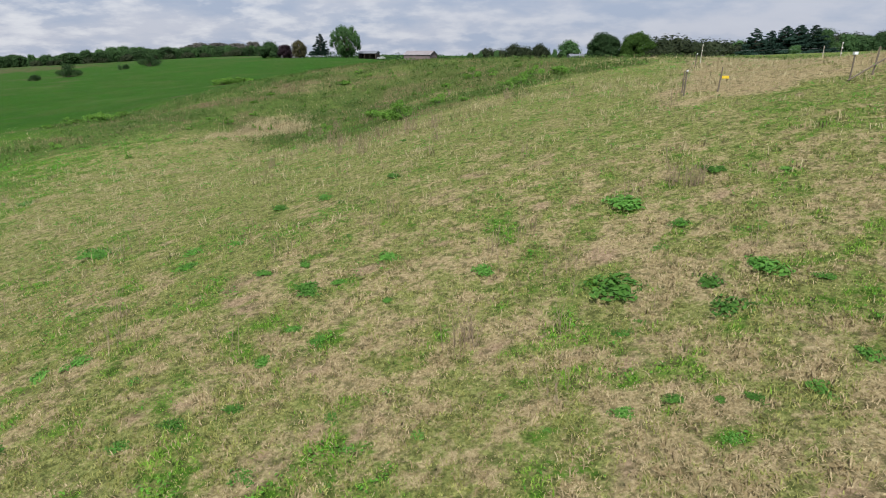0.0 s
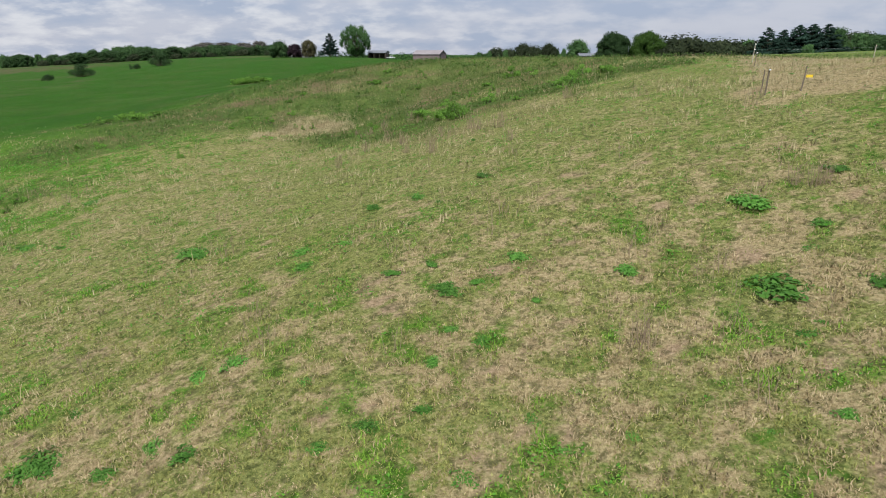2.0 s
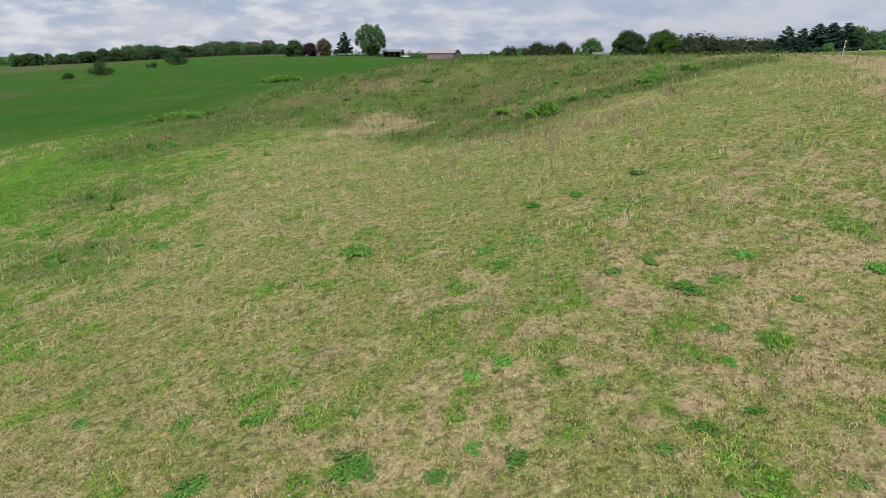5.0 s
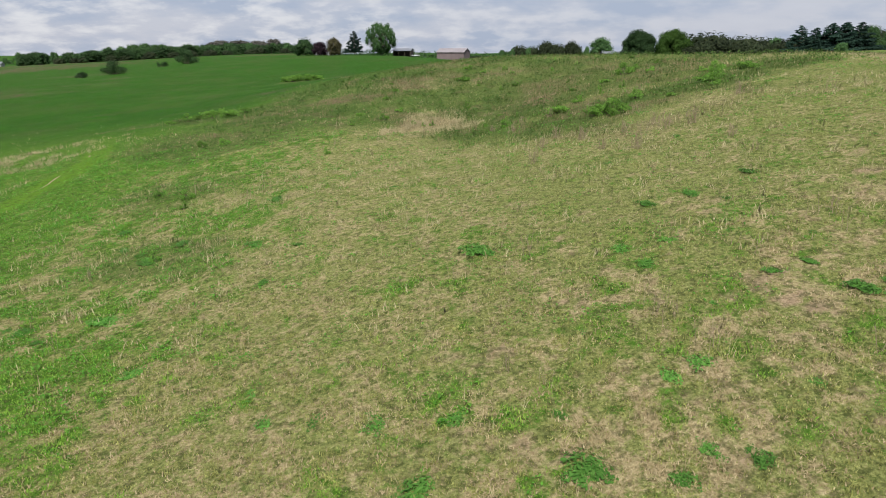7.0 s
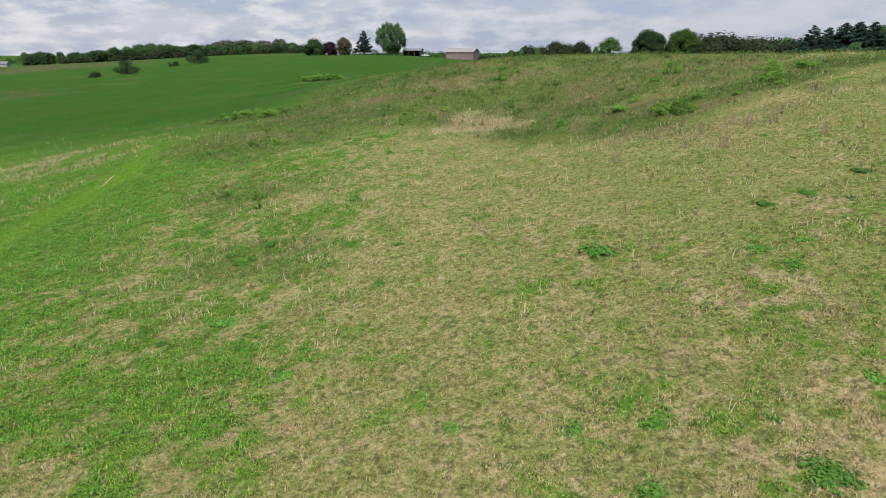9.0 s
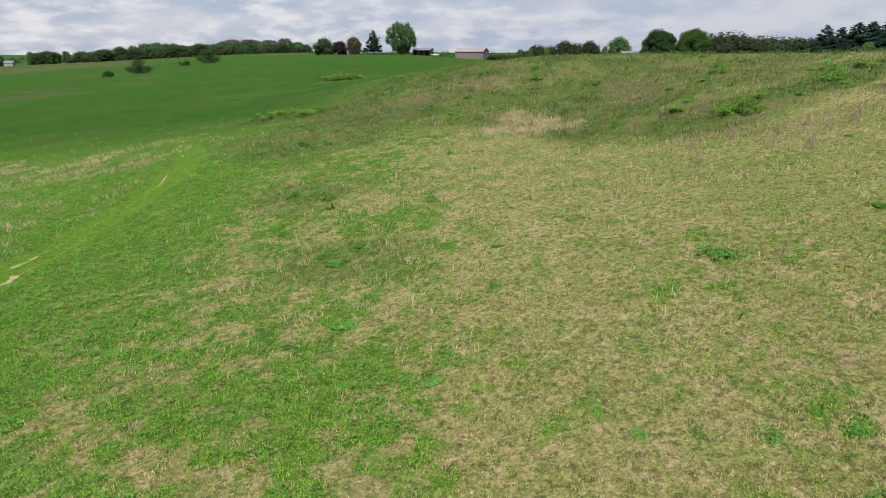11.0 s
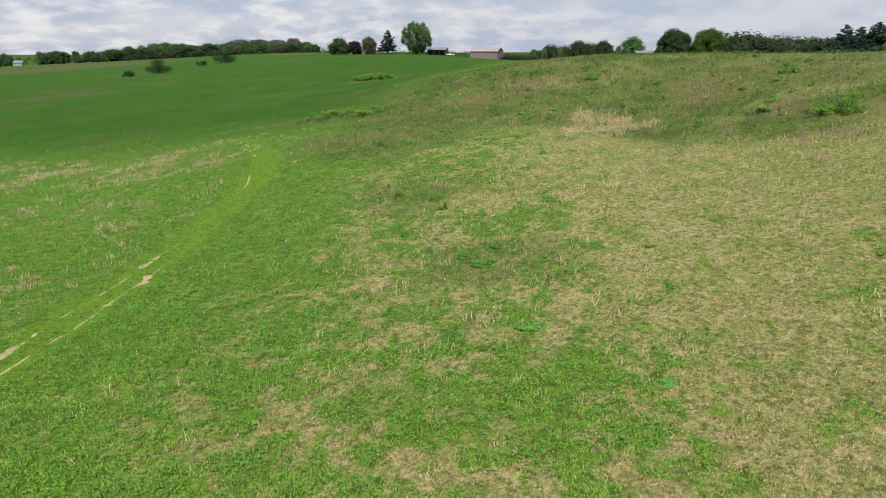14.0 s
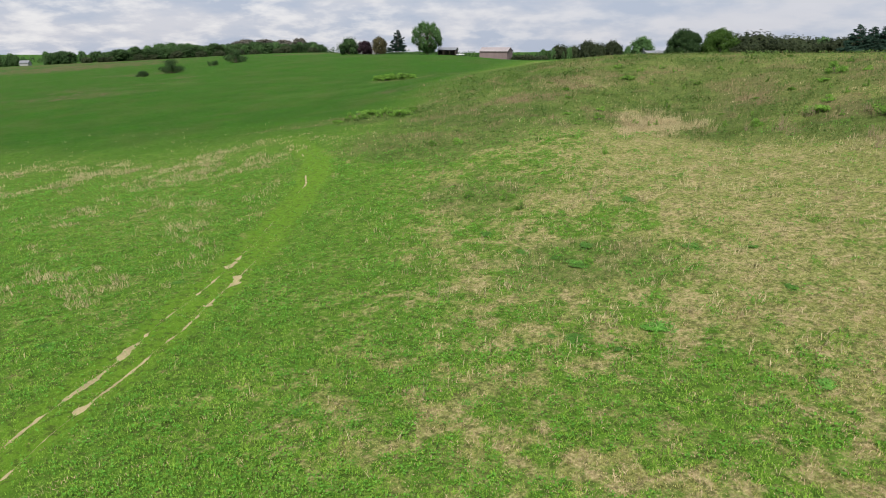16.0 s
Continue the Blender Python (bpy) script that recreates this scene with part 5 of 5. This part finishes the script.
def build_fence():
    posts = [
        (14.6, 36.8, 1.55, (0.02, 0), WOOD, 0.05, False, 1, False, "grey wooden fence post leaning beside dry grass"),
        (14.9, 37.9, 1.35, (0.03, 0), WOOD, 0.045, False, 0, False, "grey wooden fence post leaning beside dry grass"),
        (16.3, 36.1, 1.40, (0.09, 0), WOOD, 0.045, False, 0, True, "slanting wooden fence post carrying a yellow plate"),
        (21.2, 51.8, 1.25, (0.04, 0), WOOD, 0.04, False, 1, False, "grey wooden fence post in dry grass"),
        (24.8, 59.5, 1.75, (0.04, 0), PALEWOOD, 0.04, False, 2, False, "bleached fence post with insulators on the rise"),
        (37.4, 61.0, 1.5, (0.02, 0), PALEWOOD, 0.04, False, 0, False, "bleached fence post on the crest of the rise"),
        (36.6, 57.0, 1.6, (0.0, 0), PALEWOOD, 0.042, False, 3, False, "bleached fence post with white insulators on the crest"),
        (21.2, 31.9, 1.32, (0.03, 0), WOOD, 0.045, True, 0, False, "wooden corner post with a white cap"),
        (22.6, 32.3, 1.4, (0.10, 0), WOOD, 0.05, False, 0, False, "slanting wooden post of the fence corner"),
        (23.9, 32.7, 1.4, (0.05, 0), WOOD, 0.05, False, 0, False, "wooden post of the fence corner"),
        (24.6, 32.4, 1.4, (0.16, 0), WOOD, 0.045, False, 0, False, "slanting wooden post of the fence corner"),
    ]
    for p in posts:
        fence_post(*p)
    za, zb = float(height(21.2, 31.9)[0]), float(height(23.8, 32.6)[0])
    tagged(part("brace_rail", mesh_from("brace_rail", *rods([((21.0, 31.7, za + 0.03), (24.0, 32.5, zb + 1.05), 0.04, 0.035)], 6)), WOOD), "diagonal wooden rail bracing the fence corner", "fence rail")
    run = [(14.6, 36.8), (21.2, 51.8), (24.8, 59.5), (36.6, 57.0)]
    line = []
    for a, b in zip(run, run[1:]):
        for h in (1.15, 0.75):
            line += strand(a, b, float(height(*a)[0]) + h, float(height(*b)[0]) + h)
    tagged(part("fence_wire", mesh_from("fence_wire", *rods(line, 4)), WIRE), "thin galvanised wires strung between fence posts", "wire")


build_fence()
